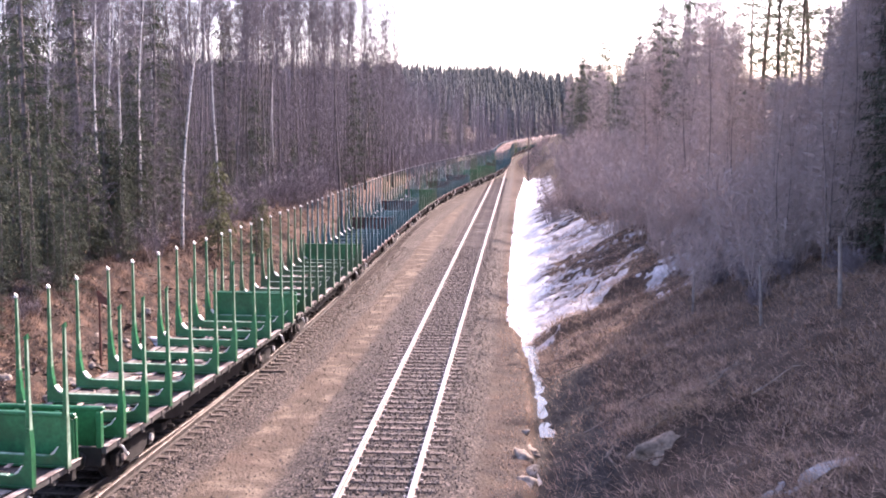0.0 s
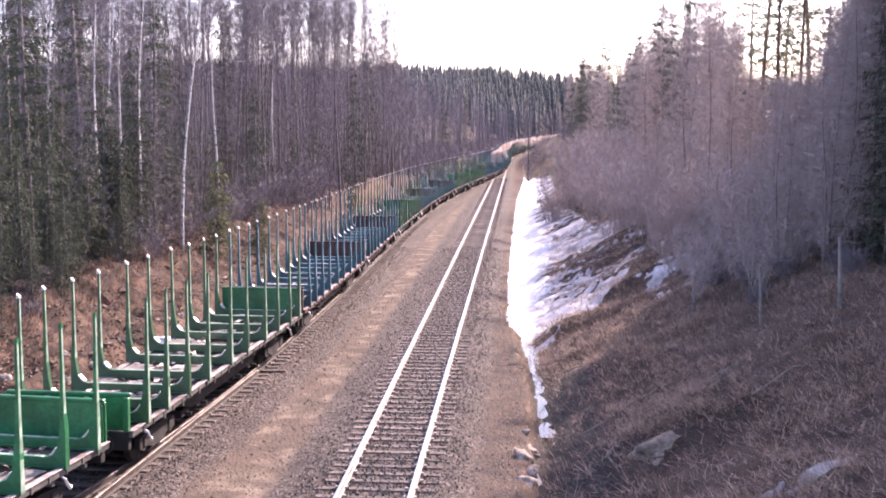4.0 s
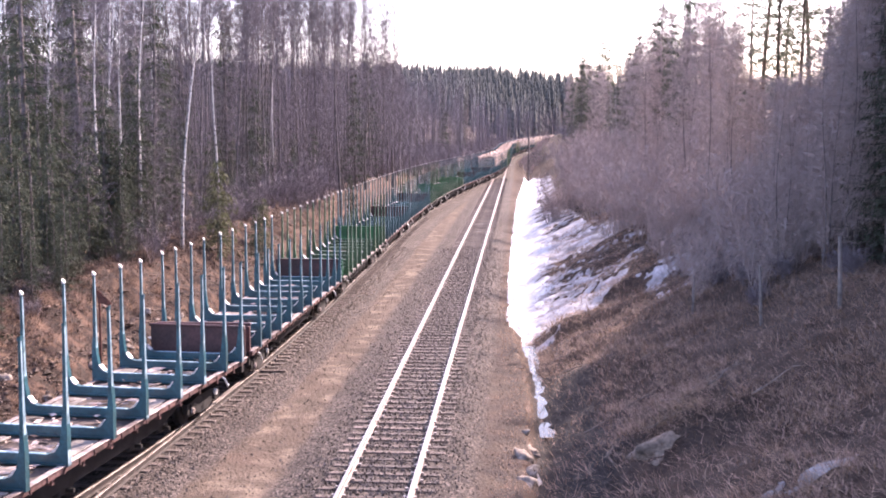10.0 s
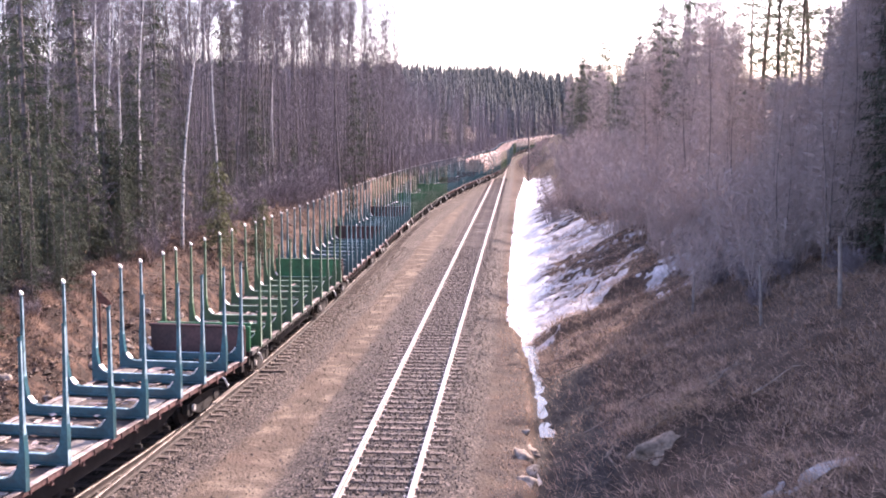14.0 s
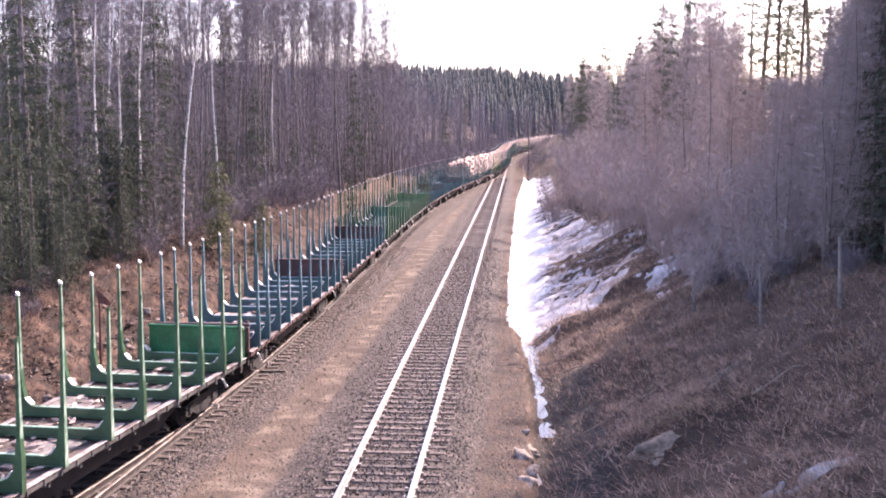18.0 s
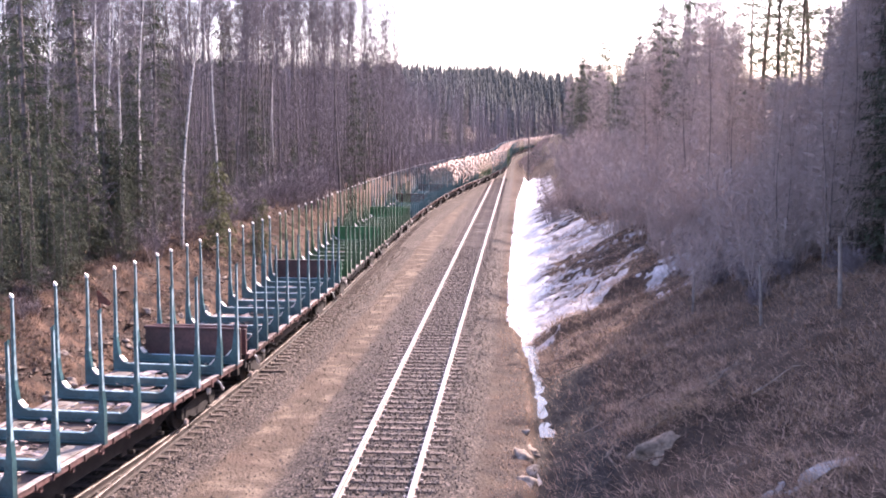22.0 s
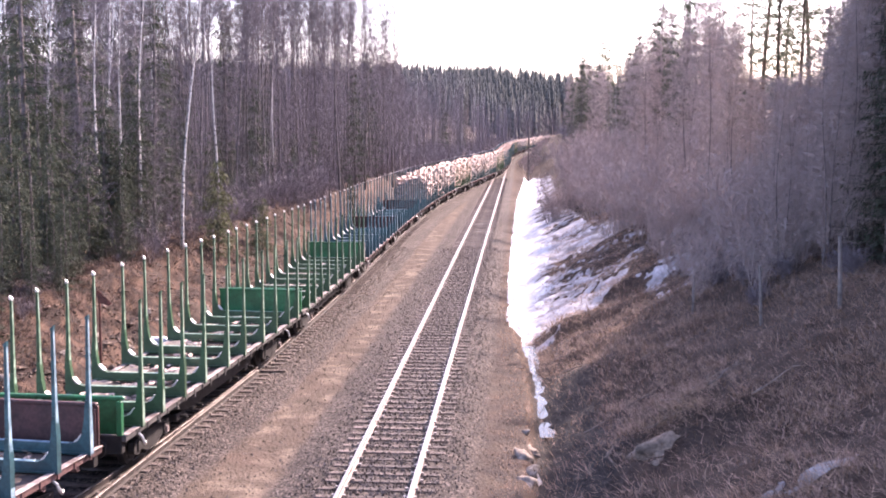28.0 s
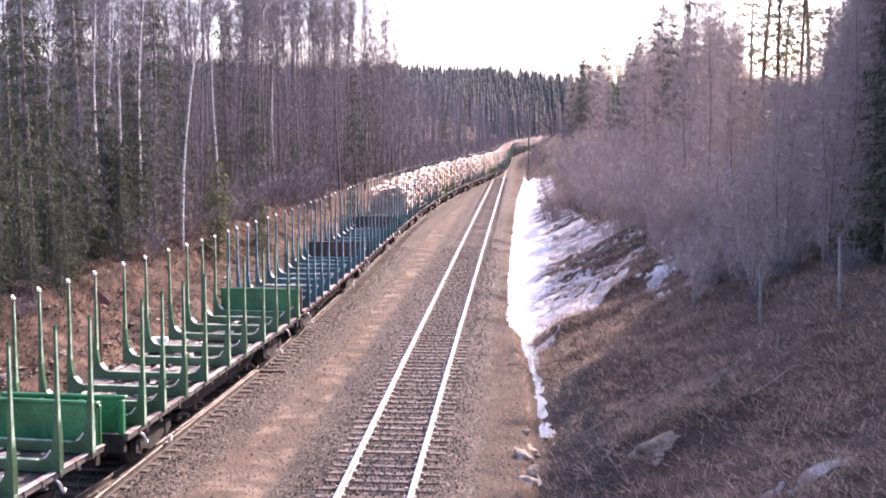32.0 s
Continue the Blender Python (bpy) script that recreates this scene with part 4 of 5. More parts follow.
def far_brush():
    """Brushwood that covers the slopes along the far curve."""
    rng = random.Random(15)
    verts, faces = [], []
    for k in range(3600):
        if rng.random() < 0.62:
            y = rng.uniform(150, 540)
            x = loop_x(y) - 4.6 - 70 * rng.random() ** 1.8
        else:
            y = rng.uniform(190, 520)
            x = main_x(y) + 5.5 + 40 * rng.random() ** 1.6
            if x < 0.032 * y + 0.6 and y < 420:
                continue
        z = ground_z(x, y) - 0.1
        h = rng.uniform(1.2, 3.2)
        for q in range(16):
            a, l = rng.uniform(0, 6.283), h * rng.uniform(0.5, 1.0)
            sp = rng.uniform(0.15, 0.75)
            bx, by = x + rng.gauss(0, 0.5), y + rng.gauss(0, 0.5)
            ca, sa, w = math.cos(a), math.sin(a), 0.035
            o = len(verts)
            verts += [(bx - sa * w, by + ca * w, z), (bx + sa * w, by - ca * w, z), (bx + ca * l * sp, by + sa * l * sp, z + l)]
            faces.append((o, o + 1, o + 2))
    # slender bare trees on the same slopes
    for k in range(1250):
        if k < 520:
            y = rng.uniform(285, 540)
            x = loop_x(y) - 6.5 - 75 * rng.random() ** 1.4
            h = rng.uniform(8, 15)
        else:
            y = rng.uniform(140, 300)
            x = loop_x(y) - 22 - rng.random() * max(20, 0.45 * y - 14)
            h = rng.uniform(0.055, 0.075) * y + 4
        z = ground_z(x, y) - 0.2
        for q in range(46):
            if q < 2:
                p, d, l, w = (0, 0, 0), (rng.uniform(-0.04, 0.04), rng.uniform(-0.04, 0.04), 1), h, 0.1
            else:
                f = rng.uniform(0.22, 0.97)
                a = rng.uniform(0, 6.283)
                p, d, l, w = (0, 0, h * f), (math.cos(a) * 0.75, math.sin(a) * 0.75, 0.8), h * 0.2 * (1.15 - f) + 0.5, 0.03
            t = rng.uniform(0, 3.14)
            ca, sa = math.cos(t) * w, math.sin(t) * w
            o = len(verts)
            verts += [(x + p[0] - ca, y + p[1] - sa, z + p[2]), (x + p[0] + ca, y + p[1] + sa, z + p[2]), (x + p[0] + d[0] * l, y + p[1] + d[1] * l, z + p[2] + d[2] * l)]
            faces.append((o, o + 1, o + 2))
    me = bpy.data.meshes.new("far_brush")
    me.from_pydata(verts, [], faces)
    me.materials.append(M_TWIG)
    tagged(new("far_brush", me), "bare grey-brown brushwood along the far curve", "brushwood", kind="stuff")


plant_woods()
tagged(part("spruce_wood", far_spruces, [M_BARK, M_SPRUCE]), "spruces beside the line, with unseen ones added for shade", "woods", kind="stuff")
tagged(part("brush", far_shrubs, [M_TWIG, M_HAZETWIG]), "leafless brown brush along the far banks", "brushwood", kind="stuff")
for _kind, _trees in KINDS.items():
    for _i, _tree in enumerate(_trees):
        if (_kind, _i) not in _used:
            for _o in (*_tree.children, _tree):
                bpy.data.objects.remove(_o)
far_woods()
far_brush()


# ---------------------------------------------------------------- snow, stones and grass
def snow_sheet(label, x0, x1, y0, y1, step, depth, mask, mat=None, kind=""):
    """Lying snow: a thin sheet over the ground, ragged where the mask runs out."""
    nx, ny = int((x1 - x0) / step) + 1, int((y1 - y0) / (step * 1.6)) + 1
    idx, b = {}, Build()

    def vert(i, j):
        if (i, j) not in idx:
            x, y = x0 + i * step, y0 + j * step * 1.6
            m = mask(x, y)
            idx[(i, j)] = len(b.v)
            b.v.append((x, y, ground_z(x, y) + depth * min(1.0, m * 2.2) + 0.012 - 0.05 * (m < 0.04)))
        return idx[(i, j)]

    for j in range(ny):
        for i in range(nx):
            if mask(x0 + (i + 0.5) * step, y0 + (j + 0.5) * step * 1.6) > 0:
                b.f.append((vert(i, j), vert(i + 1, j), vert(i + 1, j + 1), vert(i, j + 1)))
                b.mi.append(0)
    if kind:
        return tagged(part("thin_snow", b, mat, smooth=True), label, "snow", kind=kind)
    # every connected piece is a patch of its own; specks are left out
    boss = list(range(len(b.v)))

    def find(a):
        while boss[a] != a:
            boss[a] = boss[boss[a]]
            a = boss[a]
        return a

    for f in b.f:
        for a in f[1:]:
            boss[find(a)] = find(f[0])
    pieces = collections.defaultdict(list)
    for f in b.f:
        pieces[find(f[0])].append(f)
    for faces in pieces.values():
        if len(faces) < 9:
            continue
        used = sorted({a for f in faces for a in f})
        at = {a: k for k, a in enumerate(used)}
        p = Build()
        p.add([b.v[a] for a in used], [tuple(at[a] for a in f) for f in faces])
        tagged(part("snow_patch", p, mat or M_SNOW, smooth=True), label, "snow", "snow patches of the cutting")


def snow_bank(x, y):
    t = x - main_x(y) - verge(y)
    w = lerp_table(y, [(45, 0.4), (50, 1.1), (58, 1.9), (70, 2.4), (90, 2.7), (110, 2.4), (150, 2.6), (200, 2.4), (230, 1.0)])
    streak = noise.noise((x * 0.5, y * 0.8, 1.0)) * 0.8 + noise.noise((x * 1.6, y * 2.0, 7.0)) * 0.5
    return min((t + 0.05) * 2.0 + streak * 0.25, (w - t) / w * 1.6 + streak * 0.9 - 0.5 * furrow(x, y), (y - 51.5 - 1.2 * max(0, t)) * 0.3, (211 - y) * 0.2)


def thin_snow(x, y):
    """Grainy remnants that lie in the furrows of the bank."""
    t = x - main_x(y) - verge(y)
    w = lerp_table(y, [(47, 1.0), (54, 4.5), (58, 6.2), (64, 7.4), (76, 7.6), (90, 5.6), (120, 4.6), (190, 4.2), (205, 1.0)])
    fine = noise.noise((x * 1.4, y * 2.6, 3.0)) + 0.7 * noise.noise((x * 4.0, y * 6.0, 5.0))
    return min((t - 0.5) * 1.5, 0.78 - 1.15 * furrow(x, y) + 0.8 * fine - 0.6 * t / w, (w - t) * 0.8, (y - 47.5 - 1.0 * max(0, t)) * 0.3)


def ditch_snow(x, y):
    t = x - main_x(y) - verge(y)
    n = noise.noise((x * 1.2, y * 0.6, 3.0)) + 0.6 * noise.noise((x * 4.0, y * 2.5, 5.0))
    return 0.36 - abs(t - 0.45) * 1.9 + n * 0.6 - 0.3 - 0.12 * max(0, y - 31)


def scattered_snow(cx, cy, rx, ry):
    """Broken remnants, drawn out across the slope."""
    def mask(x, y):
        n = noise.noise((x * 1.3, y * 0.8, 9.0)) + 0.7 * noise.noise((x * 3.5, y * 2.6, 2.0))
        return 0.2 - 0.5 * ((x - cx) / rx) ** 2 - 0.5 * ((y - cy) / ry) ** 2 + n * 1.1
    return mask


def slope_snow(cx, cy, rx, ry):
    def mask(x, y):
        n = noise.noise((x * 1.1, y * 1.1, 9.0)) + 0.5 * noise.noise((x * 3.5, y * 3.5, 2.0))
        return 0.45 - ((x - cx) / rx) ** 2 - ((y - cy) / ry) ** 2 + n * 0.9
    return mask


snow_sheet("bank of bright old snow beside the track", -1.2, 9.0, 46, 235, 0.22, 0.14, snow_bank)
snow_sheet("thin grey snow in the furrows of the bank", -0.8, 9.6, 47, 200, 0.13, 0.035, thin_snow, M_THINSNOW, "stuff")


def ditch_water():
    """Still meltwater along the foot of the bank."""
    b = Build()
    rows = [35 + 0.5 * i for i in range(31)]
    for y in rows:
        x = main_x(y) + verge(y)
        for t in (0.3, 0.55, 0.8 + 0.1 * noise.noise((0, y * 0.8, 2.0)), 1.0):
            b.v.append((x + t, y, -0.893))
    for i in range(len(rows) - 1):
        for k in range(3):
            b.f.append((4 * i + k, 4 * i + k + 1, 4 * i + k + 5, 4 * i + k + 4))
            b.mi.append(0)
    tagged(part("water", b, M_WATER, smooth=True), "still meltwater in the ditch reflecting the sky", "water", kind="structure")


ditch_water()
# the grey snow colour here takes the place of shade in the ditch
snow_sheet("small snow remnant greyed for the shade in the ditch", -0.2, 2.4, 24, 36, 0.11, 0.12, ditch_snow, M_THINSNOW)
snow_sheet("thin snow remnant greyed for the shade of the bank", 3.4, 8.2, 20.0, 26.0, 0.1, 0.03, slope_snow(5.4, 22.7, 1.35, 0.62), M_SHADESNOW)
snow_sheet("thin snow remnant under the shrubs", 4.4, 10.0, 42, 62, 0.12, 0.05, scattered_snow(6.8, 52.0, 1.7, 4.2), M_THINSNOW)


def scatter_stones():
    """Loose crushed stone on the track beds."""
    rng = random.Random(21)
    verts, faces = [], []
    shapes = []
    for s in range(8):
        base = [Vector((1, 0, 0)), Vector((-1, 0, 0)), Vector((0, 1, 0)), Vector((0, -1, 0)), Vector((0, 0, 1)), Vector((0, 0, -1))]
        shapes.append([v * rng.uniform(0.7, 1.25) + Vector((rng.uniform(-0.3, 0.3), rng.uniform(-0.3, 0.3), rng.uniform(-0.3, 0.3))) for v in base])
    tri = [(0, 2, 4), (2, 1, 4), (1, 3, 4), (3, 0, 4), (2, 0, 5), (1, 2, 5), (3, 1, 5), (0, 3, 5)]
    for k in range(32000):
        y = 23 + 60 * rng.random() ** 1.6
        if rng.random() < 0.78:
            x = main_x(y) + rng.gauss(0, 1.25)
        else:
            x = loop_x(y) + 0.8 + abs(rng.gauss(0, 1.0))
        if min(abs(x - main_x(y)), 9) > 3.2 and x > main_x(y):
            continue
        if min(abs(abs(x - main_x(y)) - GAUGE), abs(abs(x - loop_x(y)) - GAUGE)) < 0.09:
            continue
        r = rng.uniform(0.014, 0.036)
        z = ground_z(x, y) + r * 0.1
        if abs(x - main_x(y)) < 1.38 and rng.random() < 0.4:
            z = 0.0 + r * 0.3
        a = rng.uniform(0, 6.28)
        ca, sa = math.cos(a) * r, math.sin(a) * r
        o = len(verts)
        for v in shapes[k % 8]:
            verts.append((x + v.x * ca - v.y * sa, y + v.x * sa + v.y * ca, z + v.z * r * 1.05))
        faces += [(p + o, q + o, w + o) for p, q, w in tri]
    me = bpy.data.meshes.new("ballast_stones")
    me.from_pydata(verts, [], faces)
    me.materials.append(M_STONE)
    tagged(new("ballast_stones", me), "loose grey crushed stone of the track bed", "ballast", kind="stuff")


scatter_stones()


def earth_clods(seed, count, place, y0, span, mat, label):
    """Crumbled earth and small stones."""
    rng = random.Random(seed)
    verts, faces = [], []
    base = [Vector((1, 0, 0)), Vector((-1, 0, 0)), Vector((0, 1, 0)), Vector((0, -1, 0)), Vector((0, 0, 1)), Vector((0, 0, -1))]
    tri = [(0, 2, 4), (2, 1, 4), (1, 3, 4), (3, 0, 4), (2, 0, 5), (1, 2, 5), (3, 1, 5), (0, 3, 5)]
    for k in range(count):
        y = y0 + span * rng.random() ** 1.3
        x = place(y, rng)
        if noise.noise((x * 0.7, y * 0.5, 12.0)) < -0.1:
            continue
        r = rng.uniform(0.03, 0.075) * (2.2 if rng.random() < 0.08 else 1)
        sx, sy, sz, a = r * rng.uniform(0.8, 1.9), r * rng.uniform(0.7, 1.2), r * rng.uniform(0.4, 0.9), rng.uniform(0, 6.28)
        o, z = len(verts), ground_z(x, y) + 0.02
        for v in base:
            px, py = v.x * sx + rng.uniform(-0.3, 0.3) * r, v.y * sy + rng.uniform(-0.3, 0.3) * r
            verts.append((x + px * math.cos(a) - py * math.sin(a), y + px * math.sin(a) + py * math.cos(a), z + v.z * sz))
        faces += [(p + o, q + o, w + o) for p, q, w in tri]
    me = bpy.data.meshes.new("earth_clods")
    me.from_pydata(verts, [], faces)
    me.materials.append(mat)
    tagged(new("earth_clods", me), label, "earth", kind="stuff")


earth_clods(58, 5200, lambda y, rng: loop_x(y) - 3.2 - 3.4 * rng.random() ** 1.3, 26, 46, M_CLOD, "crumbled brown earth and stones on the cut bank")


def scatter_grass(label, count, place, seed, tall, mat=None):
    """Dead grass in tufts of slim blades."""
    rng = random.Random(seed)
    verts, faces = [], []
    for k in range(count):
        x, y = place(rng)
        z = ground_z(x, y)
        n = rng.randrange(3, 6)
        s = tall * rng.uniform(0.5, 1.3)
        lean = (3.1 if x > -3 else 0.0) + rng.gauss(0, 0.9)
        for q in range(n):
            a = lean + rng.gauss(0, 1.0)
            l = s * rng.uniform(0.5, 1.2)
            bx, by = x + rng.gauss(0, 0.2), y + rng.gauss(0, 0.2)
            w = 0.007 + 0.006 * rng.random()
            ca, sa = math.cos(a), math.sin(a)
            f = rng.uniform(0.4, 1.3)
            o = len(verts)
            verts += [(bx - sa * w, by + ca * w, z - 0.03), (bx + sa * w, by - ca * w, z - 0.03), (bx + ca * l * f, by + sa * l * f, z + l * max(0.08, 0.85 - 0.6 * f))]
            faces.append((o, o + 1, o + 2))
    me = bpy.data.meshes.new("dead_grass")
    me.from_pydata(verts, [], faces)
    me.materials.append(mat or M_STRAW)
    tagged(new("dead_grass", me), label, "grass", kind="stuff")


def left_place(rng):
    while True:
        y = 28 + 90 * rng.random() ** 1.5
        d = rng.uniform(3.4, 11)
        x = loop_x(y) - d
        if d < 5.6 and rng.random() < 0.6:
            continue
        if noise.noise((x * 0.8, y * 0.6, 6.0)) + 0.6 * noise.noise((x * 2.2, y * 2.0, 3.0)) > 0.06 or rng.random() < 0.16:
            return x, y


def right_place(rng):
    while True:
        y = 20 + 70 * rng.random() ** 1.4
        x = main_x(y) + verge(y) + 0.7 + 10.5 * rng.random()
        if y < 43 and x - main_x(y) - verge(y) < 2.4 and rng.random() < 0.75:
            continue
        if noise.noise((x * 0.35, y * 0.7, 6.0)) + 0.6 * noise.noise((x * 1.5, y * 2.0, 3.0)) < 0.0 and rng.random() > 0.25:
            continue
        if max(snow_bank(x, y), thin_snow(x, y) * 0.6) < 0.15 or rng.random() < 0.1 + 0.16 * max(0, x - main_x(y) - verge(y) - 1.2):
            return x, y


def shade_tuft_place(rng):
    y = 29 + 60 * rng.random() ** 1.4
    return loop_x(y) - 6.3 - 0.05 * max(0, y - 42) - 4.5 * rng.random() ** 0.8, y


def bank_tuft_place(rng):
    while True:
        y = 27 + 75 * rng.random() ** 1.5
        x = loop_x(y) - rng.uniform(3.3, 8.0)
        if noise.noise((x * 0.5, y * 0.9, 16.0)) + 0.5 * noise.noise((x * 1.9, y * 1.4, 13.0)) > 0.2:
            return x, y


def verge_place(rng):
    y = 23 + 45 * rng.random() ** 1.3
    return main_x(y) + verge(y) - 0.15 + rng.gauss(0, 0.22), y


scatter_grass("reddish-brown dead grass on the bank behind the train", 22000, left_place, 31, 0.38, M_REDGRASS)
scatter_grass("dark tufts put in for the shade under the first trees", 9000, shade_tuft_place, 37, 0.42, M_SHADETUFT)
scatter_grass("tan dry grass in patches on the cut bank", 4200, bank_tuft_place, 36, 0.36, M_TANGRASS)
scatter_grass("matted dead grass on the shaded bank", 29000, right_place, 32, 0.42)
scatter_grass("short dry grass along the ditch edge", 1500, verge_place, 33, 0.14)


def tuft_place(rng):
    return rng.gauss(4.15, 0.5), rng.gauss(29.9, 0.4)


scatter_grass("clump of tan dry grass beside the boulder", 220, tuft_place, 34, 0.42, M_TANGRASS)


def field_stone(seed, r, rough=0.0):
    rng = random.Random(seed)
    bm = bmesh.new()
    bmesh.ops.create_icosphere(bm, subdivisions=3, radius=r)
    for v in bm.verts:
        k = 1 + 0.75 * noise.noise(v.co * (1.1 / r) + Vector((seed * 3.7, 0, 0))) + 0.3 * noise.noise(v.co * (3 / r)) + rough * noise.noise(v.co * (7 / r))
        v.co = Vector((v.co.x * k * 1.2, v.co.y * k, v.co.z * k * 0.7))
    me = bpy.data.meshes.new("field_stone")
    bm.to_mesh(me)
    bm.free()
    me.polygons.foreach_set("use_smooth", [True] * len(me.polygons))
    return me


_stones = []
for _i in range(5):
    _me = field_stone(40 + _i, 0.16)
    _me.materials.append(M_ROCK)
    _stones.append(_me)
_rng = random.Random(3)
for _k in range(46):
    if _k < 7:
        _y = 26.2 + _k * 1.15 + _rng.uniform(-0.3, 0.3)
        _x = main_x(_y) + verge(_y) + _rng.uniform(0.02, 0.27)
        _s, _lab = _rng.uniform(0.7, 1.6), "pale stone at the edge of the ditch"
    else:
        _y = _rng.uniform(28, 60)
        _x = loop_x(_y) - _rng.uniform(3.4, 5.4)
        _s, _lab = _rng.uniform(0.3, 1.1), "grey stone in the bank behind the train"
    _ob = new("stone", _stones[_k % 5])
    _ob.matrix_basis = pose(_x, _y, ground_z(_x, _y) - 0.03 * _s, _rng.uniform(0, 30), _rng.uniform(0, 30), _rng.uniform(0, 360)) @ Matrix.Diagonal((_s, _s, _s, 1))
    tagged(_ob, _lab, "stone", "stones beside the tracks")
for _x, _y, _sz, _tn, _q in ((3.45, 28.65, (3.6, 2.3, 2.9), 30, 2), (2.95, 28.75, (1.7, 1.2, 1.3), 70, 1), (3.3, 27.9, (1.0, 0.8, 0.8), 10, 4)):
    _bme = field_stone(60 + _q, 0.16, 0.4)
    _bme.materials.append(M_MOUND)
    _ob = new("boulder", _bme)
    _ob.matrix_basis = pose(_x, _y, ground_z(_x, _y) - 0.04, 0, -14, _tn) @ Matrix.Diagonal(_sz + (1,))
    tagged(_ob, "tan weathered boulder half sunk in dead grass", "boulder", "boulders of the bank")


def fallen_branch(seed, x, y, length, turn, rise):
    """A bare crooked branch with two or three side shoots, lying on the slope."""
    rng = random.Random(seed)
    b = Build()
    pts = [Vector((length * s, rng.uniform(-0.06, 0.06) * length, 0.03 + rise * length * s + rng.uniform(0, 0.04))) for s in (0, 0.3, 0.6, 1.0)]
    b.tube(pts, [0.028, 0.024, 0.018, 0.008], 6)
    for k in range(3):
        p = pts[1].lerp(pts[3], rng.random())
        e = p + Vector((rng.uniform(0.2, 0.5), rng.choice((-1, 1)) * rng.uniform(0.15, 0.4), rng.uniform(0.02, 0.25))) * length * 0.6
        b.tube([p, p.lerp(e, 0.5), e], [0.013, 0.01, 0.004], 5)
    ob = tagged(part("fallen_branch", b, M_DEADWOOD, smooth=True), "bleached fallen branch lying in the dead grass", "branch", "fallen branches on the bank")
    ob.matrix_basis = pose(x, y, ground_z(x, y) + 0.03, 0, 0, turn)


for _k, (_x, _y, _l, _tn, _r) in enumerate(((3.9, 32.3, 0.9, -50, 0.3), (4.6, 31.9, 1.3, 15, 0.45), (4.9, 30.8, 1.0, 35, 0.5), (3.2, 29.6, 1.2, 20, 0.4), (2.2, 29.4, 0.9, 70, 0.1), (1.9, 33.6, 0.8, 25, 0.4), (1.7, 42.0, 0.7, 15, 0.4), (3.1, 34.5, 1.5, 30, 0.45), (5.6, 29.0, 1.2, 25, 0.5), (2.4, 28.6, 0.8, 100, 0.0), (4.0, 38.5, 1.2, 20, 0.5))):
    fallen_branch(200 + _k, _x, _y, _l, _tn, _r)


# ---------------------------------------------------------------- small things of the line
def fence_post(x, y, h, r, lean):
    b = Build()
    b.tube([(0, 0, -0.3), (0, 0, h * 0.5), (0, 0, h - 0.03), (0, 0, h)], [r * 1.05, r, r * 0.92, r * 0.7], 10)
    ob = tagged(part("fence_post", b, M_GREYWOOD, smooth=False), "weathered grey wooden fence post on the bank", "post", "posts on the bank")
    ob.matrix_basis = pose(x, y, ground_z(x, y), 0, lean, 0)


fence_post(8.72, 33.2, 1.95, 0.06, -2.0)
fence_post(7.15, 35.8, 1.75, 0.045, -3.0)
fence_post(6.05, 42.0, 1.35, 0.035, 1.0)


def line_pole(x, y, h):
    p = tagged(new("telegraph_pole"), "thin dark wooden telegraph pole beside the line", "pole")
    p.matrix_basis = pose(x, y, ground_z(x, y))
    b = Build()
    b.tube([(0, 0, -0.5), (0, 0, h)], [0.16, 0.11], 10)
    part("pole", b, M_BARK, p)
    b = Build()
    b.box(-0.7, 0.7, -0.05, 0.05, h - 0.7, h - 0.58, 0.01)
    part("crossarm", b, M_BARK, p)


line_pole(1.7, 206.0, 10.5)


def trail_sign(x, y):
    """A rusty arrow-shaped plate on a thin post."""
    s = tagged(new("marker_sign"), "rusty red-brown triangular plate on a thin post", "sign")
    s.matrix_basis = pose(x, y, ground_z(x, y), 0, 0, 0)
    b = Build()
    b.tube([(0, 0, -0.5), (0, 0, 1.2), (0, 0, 2.4)], [0.045, 0.042, 0.035], 8)
    part("post", b, M_RUST, s)
    b = Build()
    b.prism([(-0.07, 2.46), (0.02, 2.46), (0.42, 2.05), (0.33, 1.96), (-0.02, 2.08)], 'y', -0.07, -0.05)
    part("plate", b, M_RUST, s)


trail_sign(-13.55, 38.45)


def white_lump(x, y):
    """A white lump at the foot of the bank, added in the shape of a stone."""
    me = field_stone(47, 0.3, 0.5)
    me.materials.append(M_WHITE)
    ob = tagged(new("stone", me), "large white lump at the foot of the bank", "stone", "stones beside the tracks")
    ob.matrix_basis = pose(x, y, ground_z(x, y) + 0.12, 8, 5, 12) @ Matrix.Diagonal((1.35, 0.9, 1.2, 1))


white_lump(-13.2, 43.8)

# a spare rail lying beside the loop track, and a stub of timber at its end
_b = rail_mesh(lambda y: 0, 0, 14.2, 2.0, (6, 8))
_ob = tagged(part("spare_rail", _b, [M_DULLRAIL, M_DULLSIDE]), "spare rail lying on the sleeper ends of the loop", "rail")
_ob.matrix_basis = pose(-9.02, 24.8, 0.0, 0, 0, -2.1)
_b = Build()
_b.box(-0.42, 0.42, -0.06, 0.06, 0.0, 0.07, 0.015)
_ob = tagged(part("timber_stub", _b, M_SLEEPER), "short weathered timber lying on the ballast", "timber")
_ob.matrix_basis = pose(-8.1, 39.6, ground_z(-8.1, 39.6), 0, 0, 6)
# ---------------------------------------------------------------- timber wagons
GAPS = (1.40, 1.66, 1.72, 2.18, 1.82, 2.18, 1.72, 1.76, 1.40)   # spaces between the bunks
